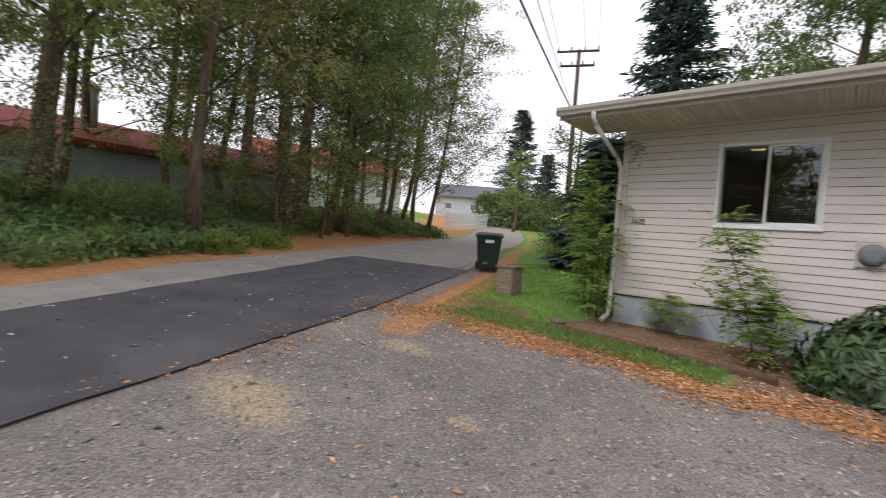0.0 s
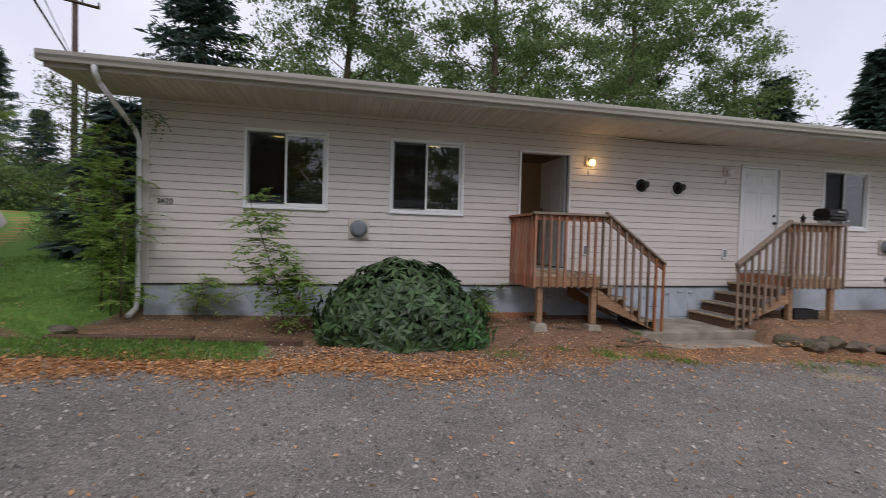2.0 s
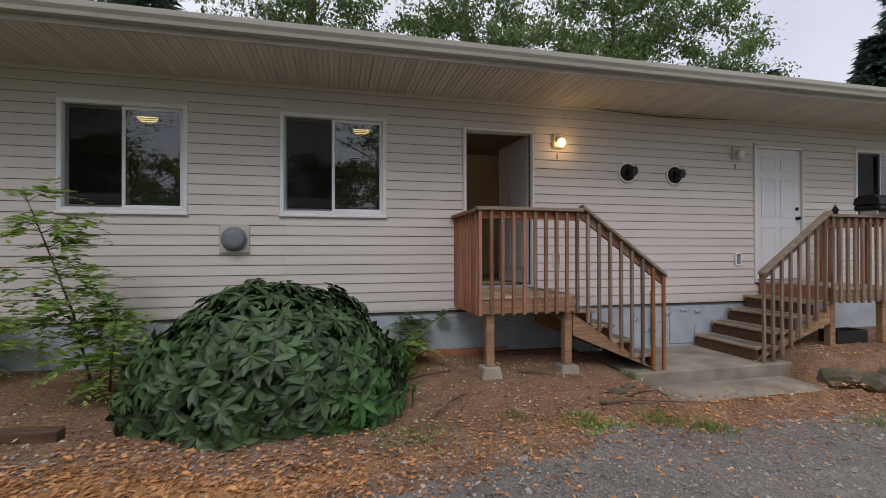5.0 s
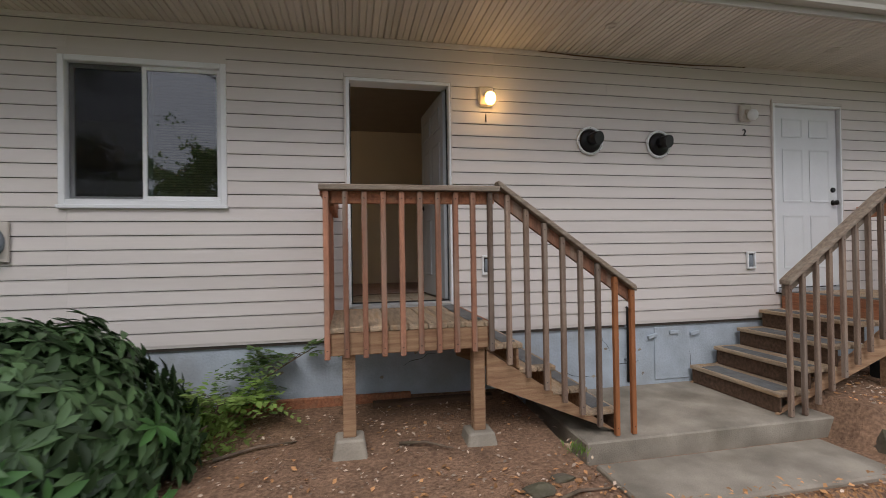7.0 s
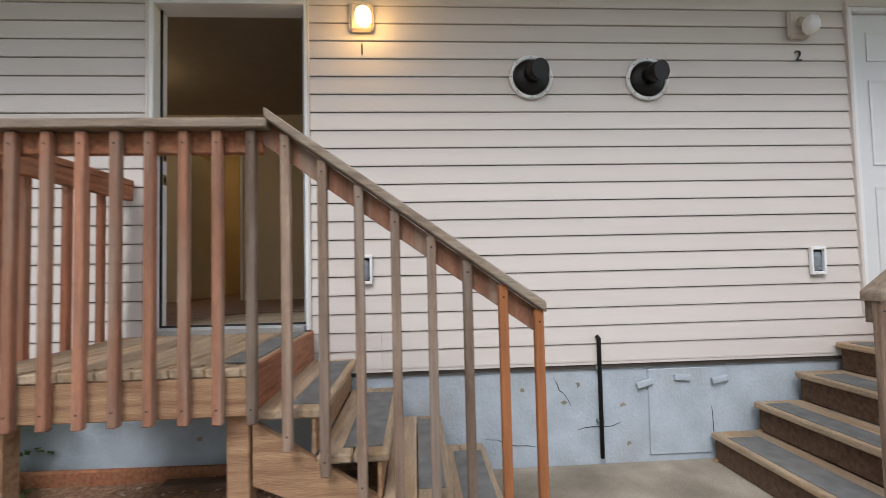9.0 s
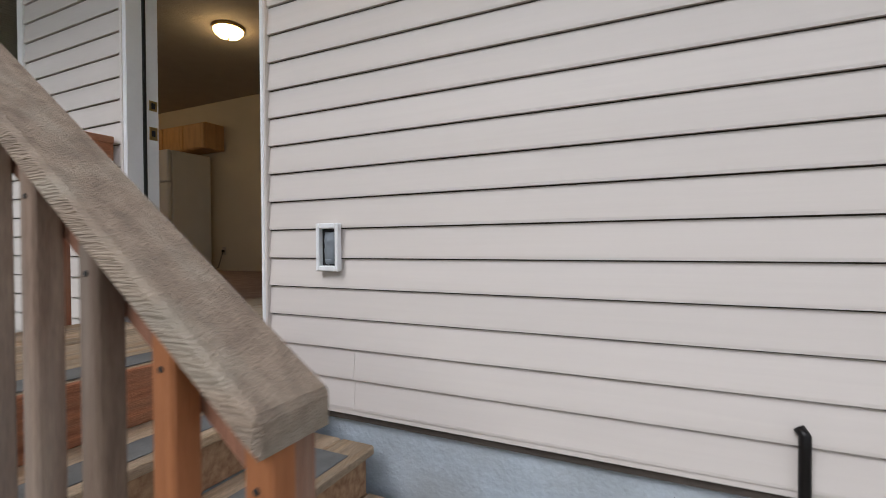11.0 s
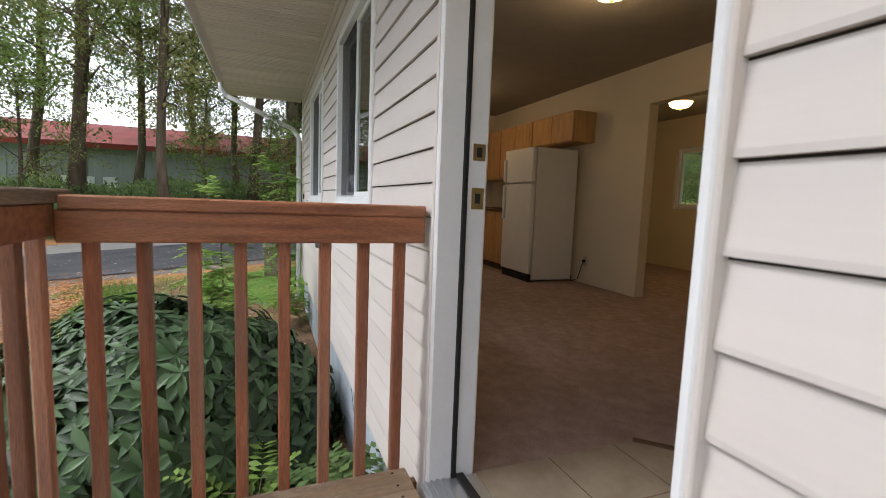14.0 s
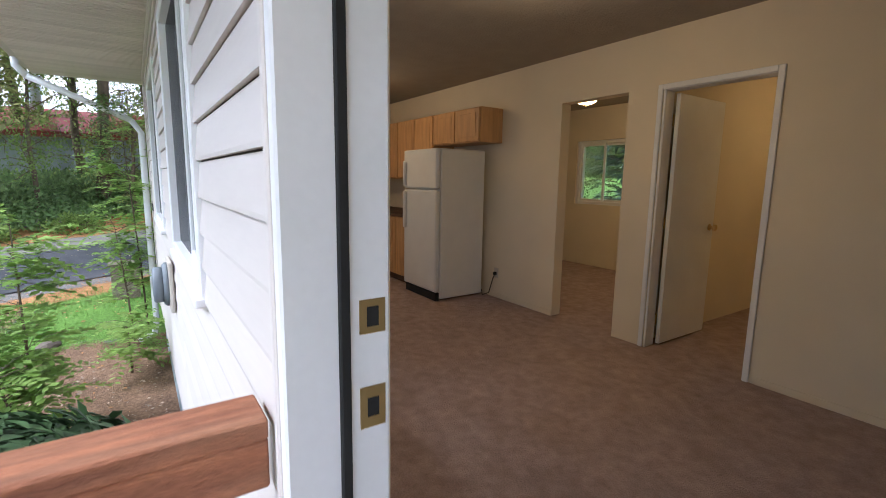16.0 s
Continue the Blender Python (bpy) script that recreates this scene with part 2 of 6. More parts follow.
def lathe(bm, profile, centre, axis="z", sides=24):
    """A turned shape: pairs of radius and height about an axis through centre."""
    c = Vector(centre)
    rings = []
    for r, h in profile:
        ring = []
        for k in range(sides):
            a = k * math.tau / sides
            u, v = max(r, 1e-4) * math.cos(a), max(r, 1e-4) * math.sin(a)
            ring.append(bm.verts.new(c + Vector({"z": (u, v, h), "y": (u, h, v), "x": (h, u, v)}[axis])))
        rings.append(ring)
    for r, s in zip(rings, rings[1:]):
        for k in range(sides):
            f = bm.faces.new((r[k], r[(k + 1) % sides], s[(k + 1) % sides], s[k]))
            f.smooth = True
    bm.faces.new(rings[0][::-1])
    bm.faces.new(rings[-1])
    bmesh.ops.recalc_face_normals(bm, faces=bm.faces[:])


def mesh_of(name, bm, material):
    me = bpy.data.meshes.new(name)
    bm.to_mesh(me)
    bm.free()
    me.materials.append(material)
    return me


def part(name, bm, material, parent=None, label=""):
    """Links a bmesh as one mesh object under a thing or a part."""
    ob = new(name, mesh_of(name, bm, material))
    ob.parent = parent
    if label:
        ob["label"] = label
    return ob


def boxpart(name, dims, material, parent=None, label="", bevel=0.004):
    bm = bmesh.new()
    box(bm, *dims, bevel=bevel)
    return part(name, bm, material, parent, label)


def thing(name, label, category, group="", kind=""):
    return tagged(new(name), label, category, group, kind)


def shared(name, mesh, parent, m):
    ob = new(name, mesh)
    ob.parent = parent
    ob.matrix_basis = m
    return ob


def writing(text, size, m, material, parent=None, label="", depth=0.004):
    cu = bpy.data.curves.new("characters", "FONT")
    cu.body, cu.size, cu.extrude, cu.align_x = text, size, depth, "CENTER"
    tmp = new("characters", cu)
    me = bpy.data.meshes.new_from_object(tmp.evaluated_get(bpy.context.evaluated_depsgraph_get()))
    bpy.data.objects.remove(tmp)
    me.materials.clear()
    me.materials.append(material)
    ob = new("characters", me)
    ob.parent = parent
    ob.matrix_basis = m
    if label:
        ob["label"] = label
    return ob


# ---- ground ----
def step(a, b, x):
    t = np.clip((x - a) / (b - a), 0, 1)
    return t * t * (3 - 2 * t)


def plane_z(x, y):
    return 0.03 - 0.044 * (x + 3) + 0.0102 * (y + 7.7)


# the road's middle line and its half widths, by the distance along it
ROAD = ((5.0, -42.0), (-3.0, -21.4), (-8.8, -7.6), (-9.6, -5.6), (-11.9, -0.8), (-13.0, 1.3), (-18.1, 10.2), (-24.8, 23.4), (-31.5, 33.5), (-44.0, 44.0), (-66.0, 55.0))


def road_off(x, y):
    """Distance across and along the road, by its middle line."""
    x, y = np.asarray(x, float), np.asarray(y, float)
    best, along_at, run = np.full(x.shape, 1e9), np.zeros(x.shape), 0.0
    for (ax, ay), (bx, by) in zip(ROAD, ROAD[1:]):
        dx, dy = bx - ax, by - ay
        length = math.hypot(dx, dy)
        t = np.clip(((x - ax) * dx + (y - ay) * dy) / length**2, 0, 1)
        ox, oy = x - ax - t * dx, y - ay - t * dy
        d = np.hypot(ox, oy) * np.sign(dx * oy - dy * ox)
        near = np.abs(d) < np.abs(best)
        best, along_at = np.where(near, d, best), np.where(near, run + t * length, along_at)
        run += length
    return best, along_at


def far_edge(along):
    """The far edge of the old road, by the distance along it."""
    return np.interp(along, (30, 36, 38, 40.8, 43.3, 46), (1.0, 1.0, 1.35, 2.0, 2.2, 2.3))


def ground_z(x, y):
    x, y = np.asarray(x, float), np.asarray(y, float)
    far = np.hypot(x + 3, y + 8)
    z = plane_z(np.clip(x, -60, 14), np.clip(y, -30, 60)) - 0.10 * step(-1.0, 2.5, x) * step(-9, -3, y)
    z = z + 0.045 * np.clip(far - 32, 0, 45) * step(-12, -22, x)
    across, _ = road_off(x, y)
    z = z + 0.55 * step(3.2, 8.0, across) + 0.5 * step(8, 30, across)
    # dirt bed along the house
    bed = step(-2.35, -1.9, y) * step(-6.9, -6.3, x)
    bed_z = np.where(x > 4.05, 0.07, 0.03 - 0.05 * np.clip(-y, 0, 2) - 0.02 * step(-2, 2, x)) + np.where(x < -3, 0.018 * np.clip(-3 - x, 0, 4), 0)
    z = np.where(x > 4.05, z + (bed_z - z) * step(-1.66, -1.5, y), z + (bed_z - z) * bed)
    return z


def spaced(stops):
    out = []
    for a, b, d in stops:
        out += list(np.arange(a, b - 1e-6, d))
    return np.array(out + [stops[-1][1]])


def ground():
    xs = spaced(((-900, -200, 70), (-200, -60, 10), (-60, -26, 2), (-26, -14, 0.5), (-14, 9, 0.14), (9, 16, 0.5), (16, 60, 4), (60, 200, 20), (200, 900, 100)))
    ys = spaced(((-900, -200, 100), (-200, -40, 20), (-40, -14, 2), (-14, -9, 0.4), (-9, 0.4, 0.12), (0.4, 12, 0.5), (12, 60, 2), (60, 200, 10), (200, 900, 70)))
    X, Y = np.meshgrid(xs, ys)
    Z = ground_z(X, Y)
    rough = np.array([noise.noise((a * 1.3, b * 1.3, 0)) * 0.025 + noise.noise((a * 5, b * 5, 3)) * 0.008 for a, b in zip(X.ravel(), Y.ravel())]).reshape(X.shape)
    across, along = road_off(X, Y)
    fe = far_edge(along)
    Z = Z - 0.07 * step(2.25, 1.7, np.where(across > 0, across + 2.3 - fe, -across))
    Z = Z + rough * np.where(np.abs(across) < 2.6, 0.05, 1.0) * np.where((Y > -1.3) & (Y < 6) & (X > -6) & (X < 14), 0.4, 1)
    Z = np.where((X > 1.6) & (X < 4.0) & (Y > -1.95) & (Y < 0.2), np.minimum(Z, -0.235), Z)
    Z = np.where((X > -5.8) & (X < 13.5) & (Y > 0.3) & (Y < 5.8), np.minimum(Z, -0.3), Z)
    nx, ny = len(xs), len(ys)
    verts = np.stack([X.ravel(), Y.ravel(), Z.ravel()], 1)
    i = np.arange(nx * ny).reshape(ny, nx)
    faces = np.stack([i[:-1, :-1], i[:-1, 1:], i[1:, 1:], i[1:, :-1]], -1).reshape(-1, 4)
    me = bpy.data.meshes.new("ground")
    me.from_pydata(verts.tolist(), [], faces.tolist())
    # cover zones: grass, bare dirt and fallen leaves; gravel is the rest
    wob = np.array([noise.noise((a * 0.8, b * 0.8, 7)) for a, b in zip(X.ravel(), Y.ravel())]).reshape(X.shape)
    edge = -3.45 + 0.35 * wob - 0.12 * np.clip(-5 - X, 0, 3)
    edge = np.where(X > -2, edge + 0.28 * np.clip(X + 2, 0, 4), edge)
    yard = (Y > edge)
    lawn = step(-6.2, -6.6, X + 0.3 * wob) * step(-2.2, -1.2, Y + 0.12 * (X + 7) + 0.5 * wob)
    strip = step(-2.15, -2.3, Y) * step(-3.15, -2.9, Y + 0.3 * wob) * step(-3.5, -4.2, X + 0.4 * wob) * step(-7.2, -6.6, X)
    tuft = 0.6 * step(0.25, 0.5, wob) * yard * (Y < -1.9)
    verge = 0.45 * step(-6, -7, X) * yard * step(0.0, 0.4, wob)
    side = np.clip(across, -99, 99)
    grass = np.maximum(np.maximum(lawn, strip), np.maximum(tuft, verge)) * (side < -2.9)
    grass = np.where((Y > 6.5) | (X > 14.5), 1.0, grass)
    grass = np.where(side > 5.2, 0.75, grass)
    dirt = np.where(yard & (grass < 0.5), 1.0, 0.0) * (side < -2.7)
    dirt = np.where((X > 3.9) & (Y > -2.3), 1, dirt)
    litter = np.exp(-((Y - edge - 0.35) / 0.34) ** 2) * (0.5 + 0.5 * step(-1.0, -3.5, X)) * (X < 6) * (side < -2.7)
    litter = np.maximum(litter, np.exp(-((side + 3.0) / 0.35) ** 2) * step(-5, -4.2, Y))
    litter = np.maximum(litter, 0.35 * np.exp(-((side + 3.9) / 0.8) ** 2) * step(-5, -4.2, Y) * (Y < 6))
    litter = np.maximum(litter, 0.9 * step(fe - 0.1, fe + 0.25, side) * step(fe + 2.6, fe + 1.2, side - 0.25 * np.clip(Y + 4, 0, 14)))
    sand = 0.0 * X
    for cx, cy, rx, ry in ((-6.3, -4.75, 0.45, 0.28), (-6.0, -6.5, 0.75, 0.4), (-4.85, -5.6, 0.2, 0.14), (3.6, -3.0, 0.7, 0.3)):
        sand = np.maximum(sand, np.exp(-(((X - cx) / rx) ** 2 + ((Y - cy) / ry) ** 2)))
    for name, values in (("grass", grass), ("dirt", dirt), ("litter", litter), ("sand", sand)):
        me.attributes.new(name, "FLOAT", "POINT").data.foreach_set("value", values.ravel().astype(np.float32))
    me.materials.append(ground_material())
    me.polygons.foreach_set("use_smooth", [True] * len(me.polygons))
    return tagged(new("ground", me), "gravel drive, dirt bed, lawn and leaf litter", "ground", kind="structure")


def ground_material():
    m = bpy.data.materials.new("ground_cover")
    m.use_nodes = True
    n, l = m.node_tree.nodes, m.node_tree.links
    b = n["Principled BSDF"]
    co = n.new("ShaderNodeTexCoord")

    def tex(scale, detail=4, kind="ShaderNodeTexNoise"):
        t = n.new(kind)
        t.inputs["Scale"].default_value = scale
        if kind == "ShaderNodeTexNoise":
            t.inputs["Detail"].default_value = detail
        l.new(co.outputs["Object"], t.inputs["Vector"])
        return t

    def ramped(t, stops, out="Fac"):
        r = n.new("ShaderNodeValToRGB")
        while len(r.color_ramp.elements) < len(stops):
            r.color_ramp.elements.new(0.5)
        for e, (p, c) in zip(r.color_ramp.elements, stops):
            e.position, e.color = p, (*c, 1)
        l.new(t.outputs[out], r.inputs[0])
        return r.outputs[0]

    def mixed(a, c, factor, kind="MIX"):
        x = n.new("ShaderNodeMixRGB")
        x.blend_type = kind
        for s, v in ((1, a), (2, c)):
            l.new(v, x.inputs[s])
        if isinstance(factor, float):
            x.inputs[0].default_value = factor
        else:
            l.new(factor, x.inputs[0])
        return x.outputs[0]

    def mask(name, grain, lo=0.35, hi=0.65):
        a = n.new("ShaderNodeAttribute")
        a.attribute_name = name
        s, r = n.new("ShaderNodeMath"), n.new("ShaderNodeMapRange")
        s.operation = "ADD"
        d = n.new("ShaderNodeMath")
        d.operation = "MULTIPLY_ADD"
        d.inputs[1].default_value, d.inputs[2].default_value = 0.9, -0.45
        l.new(grain.outputs["Fac"], d.inputs[0])
        l.new(a.outputs["Fac"], s.inputs[0])
        l.new(d.outputs[0], s.inputs[1])
        r.inputs[1].default_value, r.inputs[2].default_value = lo, hi
        l.new(s.outputs[0], r.inputs[0])
        return r.outputs[0]

    coarse, mid, fine, stones = tex(0.7, 5), tex(5, 5), tex(38, 3), tex(85, kind="ShaderNodeTexVoronoi")
    gravel = mixed(ramped(mid, ((0.3, (0.19, 0.168, 0.146)), (0.7, (0.315, 0.278, 0.236)))), ramped(stones, ((0.0, (0.12, 0.113, 0.106)), (0.55, (0.33, 0.315, 0.29)), (1.0, (0.630, 0.595, 0.542))), "Color"), 0.5)
    gravel = mixed(gravel, ramped(coarse, ((0.35, (0.7, 0.7, 0.7)), (0.65, (1, 1, 1)))), 0.8, "MULTIPLY")
    dirt = mixed(ramped(mid, ((0.3, (0.18, 0.105, 0.066)), (0.7, (0.40, 0.235, 0.145)))), ramped(fine, ((0.35, (0.12, 0.078, 0.054)), (0.7, (0.48, 0.31, 0.2)))), 0.5)
    sand = ramped(fine, ((0.3, (0.338, 0.270, 0.176)), (0.7, (0.540, 0.446, 0.297))))
    leaves = mixed(ramped(stones, ((0.0, (0.155, 0.085, 0.039)), (0.5, (0.527, 0.264, 0.101)), (1.0, (0.775, 0.434, 0.186))), "Color"), ramped(mid, ((0.3, (0.310, 0.155, 0.070)), (0.7, (0.620, 0.326, 0.139)))), 0.5)
    turf = mixed(ramped(mid, ((0.3, (0.12, 0.24, 0.045)), (0.7, (0.23, 0.42, 0.08)))), ramped(fine, ((0.3, (0.075, 0.15, 0.03)), (0.7, (0.28, 0.46, 0.105)))), 0.5)
    out = mixed(gravel, sand, mask("sand", fine, 0.5, 0.9))
    out = mixed(out, dirt, mask("dirt", mid))
    out = mixed(out, turf, mask("grass", fine, 0.4, 0.6))
    out = mixed(out, leaves, mask("litter", fine, 0.42, 0.62))
    l.new(out, b.inputs["Base Color"])
    b.inputs["Roughness"].default_value, b.inputs["Specular IOR Level"].default_value = 0.95, 0.15
    add = n.new("ShaderNodeMath")
    l.new(fine.outputs["Fac"], add.inputs[0])
    l.new(stones.outputs["Distance"], add.inputs[1])
    bp = n.new("ShaderNodeBump")
    bp.inputs["Strength"].default_value, bp.inputs["Distance"].default_value = 0.7, 0.02
    l.new(add.outputs[0], bp.inputs["Height"])
    l.new(bp.outputs[0], b.inputs["Normal"])
    return m


def ribbon(name, lo, hi, start, end, lift, material, label):
    """A strip of paving between two offsets across the road, draped on the ground."""
    pts = []
    for (ax, ay), (bx, by) in zip(ROAD, ROAD[1:]):
        k = max(2, int(math.hypot(bx - ax, by - ay) / 0.7))
        pts += [(ax + (bx - ax) * i / k, ay + (by - ay) * i / k) for i in range(k)]
    pts = np.array(pts)
    for _ in range(6):
        pts[1:-1] = (pts[:-2] + 2 * pts[1:-1] + pts[2:]) / 4
    run = np.r_[0, np.cumsum(np.hypot(*np.diff(pts, axis=0).T))]
    keep = (run >= start) & (run <= end)
    d = np.gradient(pts, axis=0)
    d /= np.hypot(d[:, 0], d[:, 1])[:, None]
    left = np.stack([-d[:, 1], d[:, 0]], 1)
    cols = np.linspace(0, 1, 9)
    verts, rows = [], np.flatnonzero(keep)
    for r in rows:
        jit = [0.05 * noise.noise((run[r] * 1.7, 0.3, lo)), 0.06 * noise.noise((run[r] * 1.7, 5.3, 2.3))]
        for c in cols:
            o = (lo + jit[0]) * (1 - c) + (hi(run[r]) + jit[1]) * c
            x, y = pts[r] + left[r] * o
            verts.append((x, y, float(ground_z(x, y)) + lift))
    w = len(cols)
    faces = [(i * w + j, i * w + j + 1, (i + 1) * w + j + 1, (i + 1) * w + j) for i in range(len(rows) - 1) for j in range(w - 1)]
    me = bpy.data.meshes.new(name)
    me.from_pydata(verts, [], faces)
    me.materials.append(material)
    return tagged(new(name, me), label, "road", kind="structure")


ASPHALT = mat("new_asphalt", (0.075, 0.075, 0.08), 0.85, var=0.25, scale=2.0, fine=120, bump=0.4, dirt=(0.16, 0.155, 0.15), dirt_amount=0.4)
OLDROAD = mat("old_grey_asphalt", (0.3, 0.28, 0.25), 0.95, var=0.2, scale=2.0, fine=110, bump=0.4, dirt=(0.4, 0.33, 0.25), dirt_amount=0.4)
ground()
ribbon("road", -2.25, far_edge, 0, 118, 0.016, OLDROAD, "old grey asphalt road with sandy edges")
ribbon("road", -2.3, lambda run: float(np.interp(run, (35, 37.2, 39.4, 41.2, 44.6), (0.05, 0.12, 0.5, 0.6, 1.0))), 5, 46.8, 0.022, ASPHALT, "fresh dark asphalt patch on the road")

# ---- house shell ----
X0, X1, Y1 = -6.05, 14.0, 6.0
FLOOR, CEIL = 0.88, 3.36
WINDOWS = ((-4.63, -3.33), (-2.32, -1.03), (6.79, 8.03), (9.08, 10.23))
WZ0, WZ1 = 1.80, 3.05
DOORS = ((0.0, 0.99), (4.73, 5.69))
DZ0, DZ1 = 0.86, 3.0


def holes_front():
    return [(a, b, WZ0, WZ1) for a, b in WINDOWS] + [(a, b, DZ0, DZ1) for a, b in DOORS]


def pierced(bm, axis, at0, at1, u0, u1, z0, z1, holes):
    """A wall of boxes round rectangular holes; axis is the one along which it runs."""
    us = sorted({u0, u1, *[h[0] for h in holes], *[h[1] for h in holes]})
    for a, b in zip(us, us[1:]):
        cut = sorted([(h[2], h[3]) for h in holes if h[0] <= a + 1e-6 and h[1] >= b - 1e-6])
        z = z0
        for c, d in cut + [(z1, z1)]:
            if c - z > 1e-4:
                box(bm, *((a, b, at0, at1) if axis == "x" else (at0, at1, a, b)), z, c)
            z = d


def house():
    bm = bmesh.new()
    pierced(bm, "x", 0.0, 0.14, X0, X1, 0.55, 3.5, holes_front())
    # dark backing shows between the boards as painted lap shadows
    front = tagged(part("wall_front", bm, LAPSHADE), "front wall clad in almond vinyl lap siding", "wall", kind="structure")
    bm = bmesh.new()
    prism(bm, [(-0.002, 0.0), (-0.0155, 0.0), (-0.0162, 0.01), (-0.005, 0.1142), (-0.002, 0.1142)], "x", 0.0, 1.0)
    strip = mesh_of("siding_board", bm, SIDING)
    z, k = 0.597, 0
    while z < 3.37:
        # openings with their casing cut the course
        cuts = sorted([(a, b) for a, b, c, d in holes_front() if c - 0.02 < z + 0.055 < d + 0.02])
        x = X0 + 0.09
        for a, b in cuts + [(X1, X1)]:
            while a - x > 0.02:
                end = min(a, x + 3.7) if a - x > 4.2 else a
                shared("siding_board", strip, front, Matrix.Translation((x, 0, z)) @ Matrix.Diagonal((end - x - 0.0015, 1, 1, 1)))
                x = end
            x = b
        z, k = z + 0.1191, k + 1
    boxpart("corner_post", (X0 - 0.02, X0 + 0.085, -0.024, 0.09, 0.58, 3.38), SIDING, front)
    boxpart("starter_strip", (X0, X1, -0.012, 0.0, 0.578, 0.596), SIDING, front, bevel=0)
    bm = bmesh.new()
    box(bm, X0, X0 + 0.14, 0.14, Y1, 0.55, 3.5)
    pierced(bm, "x", Y1 - 0.14, Y1, X0 + 0.14, X1, 0.55, 3.5, [(-4.4, -3.45, 1.86, 2.86)])
    box(bm, X1 - 0.14, X1, 0.14, Y1 - 0.14, 0.55, 3.5)
    tagged(part("wall_outer", bm, SIDING), "plain outer walls of the long house", "wall", kind="structure")
    bm = bmesh.new()
    prism(bm, [(X0 + 0.02, 0.55), (X0 + 0.02, -0.4), (1.3, -0.4), (1.3, 0.55)], "y", 0.02, 0.2)
    box(bm, 1.3, X1 - 0.02, 0.02, 0.2, -0.4, 0.55)
    box(bm, X0 + 0.02, X0 + 0.2, 0.2, Y1 - 0.02, -0.4, 0.55)
    box(bm, X0 + 0.2, X1 - 0.02, Y1 - 0.2, Y1 - 0.02, -0.4, 0.55)
    found = tagged(part("foundation", bm, CONCRETE_BLUE), "pale blue painted concrete foundation with stains", "foundation", kind="structure")
    # crawl-space hatch with its battens and turn-buttons
    boxpart("access_panel", (3.19, 3.62, 0.006, 0.018, -0.03, 0.53), CONCRETE_BLUE, found, "painted crawl-space hatch", 0.004)
    for x, z, r in ((3.16, 0.44, -14), (3.42, 0.47, 4), (3.68, 0.45, -10)):
        bm = bmesh.new()
        box(bm, -0.055, 0.055, -0.012, 0.012, -0.02, 0.02, 0.004)
        ob = part("turn_button", bm, CONCRETE_BLUE, found)
        ob.matrix_basis = pose(x, -0.002, z, 0, r, 0)

    rng = random.Random(9)
    for x, z, dx, dz in ((-1.75, 0.52, 0.3, -0.28), (2.55, 0.5, 0.12, -0.2), (2.1, 0.12, 0.35, -0.08), (2.7, 0.16, 0.3, 0.02), (3.62, 0.53, 0.02, -0.52), (0.5, 0.3, 0.3, 0.1), (-4.6, 0.45, 0.2, -0.3)):
        bm = bmesh.new()
        tube(bm, [(x + dx * f + rng.uniform(-0.012, 0.012), 0.0195, z + dz * f + rng.uniform(-0.012, 0.012)) for f in (0, 0.2, 0.4, 0.6, 0.8, 1.0)], [0.001, 0.0022, 0.003, 0.002, 0.0026, 0.001], 5)
        part("crack", bm, RUBBER, found)
    for x, z in ((2.35, 0.42), (2.62, 0.33), (2.72, 0.44), (3.02, 0.3), (0.62, 0.42), (0.3, 0.2), (1.55, 0.2), (2.48, 0.05), (3.05, 0.05), (-0.6, 0.3)):
        bm = bmesh.new()
        bmesh.ops.create_circle(bm, cap_ends=True, segments=9, radius=0.02)
        for v in bm.verts:
            v.co = Vector((x + v.co.x * rng.uniform(0.3, 1.5), 0.0185, z + v.co.y * rng.uniform(0.3, 1.1)))
        part("paint_chip", bm, CONCRETE, found, "bare concrete where paint flaked")
    # roof: a low gable over deep eaves
    bm = bmesh.new()
    E, R = -1.10, 2.9
    prism(bm, [(E, 3.47), (R, 4.42), (7.0, 3.47), (7.0, 3.54), (R, 4.5), (E, 3.545)], "x", X0 - 0.68, X1 + 0.6)
    roof = tagged(part("roof", bm, ROOF), "low dark shingle roof with moss", "roof", kind="structure")
    bm = bmesh.new()
    box(bm, 0, 0.3, 0, 0.03, 0, 0.016, 0.003)
    tab = mesh_of("shingle", bm, ROOF)
    rng = random.Random(4)
    x = X0 - 0.66
    while x < X1:
        shared("shingle", tab, roof, pose(x, E - 0.035, 3.553 + rng.uniform(0, 0.012), 13.4, rng.uniform(-1.5, 1.5), 0))
        x += 0.32
    for side in (X0 - 0.70, X1 + 0.6):
        bm = bmesh.new()
        prism(bm, [(E, 3.38), (R, 4.32), (7.0, 3.38), (7.0, 3.56), (R, 4.52), (E, 3.56)], "x", side, side + 0.03)
        part("barge_board", bm, GUTTER, roof)
    bm = bmesh.new()
    box(bm, X0 - 0.68, X1 + 0.6, E, E + 0.025, 3.385, 3.5)
    part("fascia", bm, GUTTER, roof)
    bm = bmesh.new()
    box(bm, X0 - 0.67, X1 + 0.58, E + 0.026, 0.002, 3.396, 3.404)
    soffit = tagged(part("soffit", bm, SOFFIT), "almond ribbed vinyl soffit with grey streaks under the eave", "soffit", kind="structure")
    # each panel is a folded strip with two flats and a groove between them
    bm = bmesh.new()
    prism(bm, [(0.0, 3.395), (0.006, 3.381), (0.045, 3.381), (0.05, 3.388), (0.058, 3.388), (0.063, 3.381), (0.102, 3.381), (0.108, 3.395)], "y", E + 0.028, -0.001)
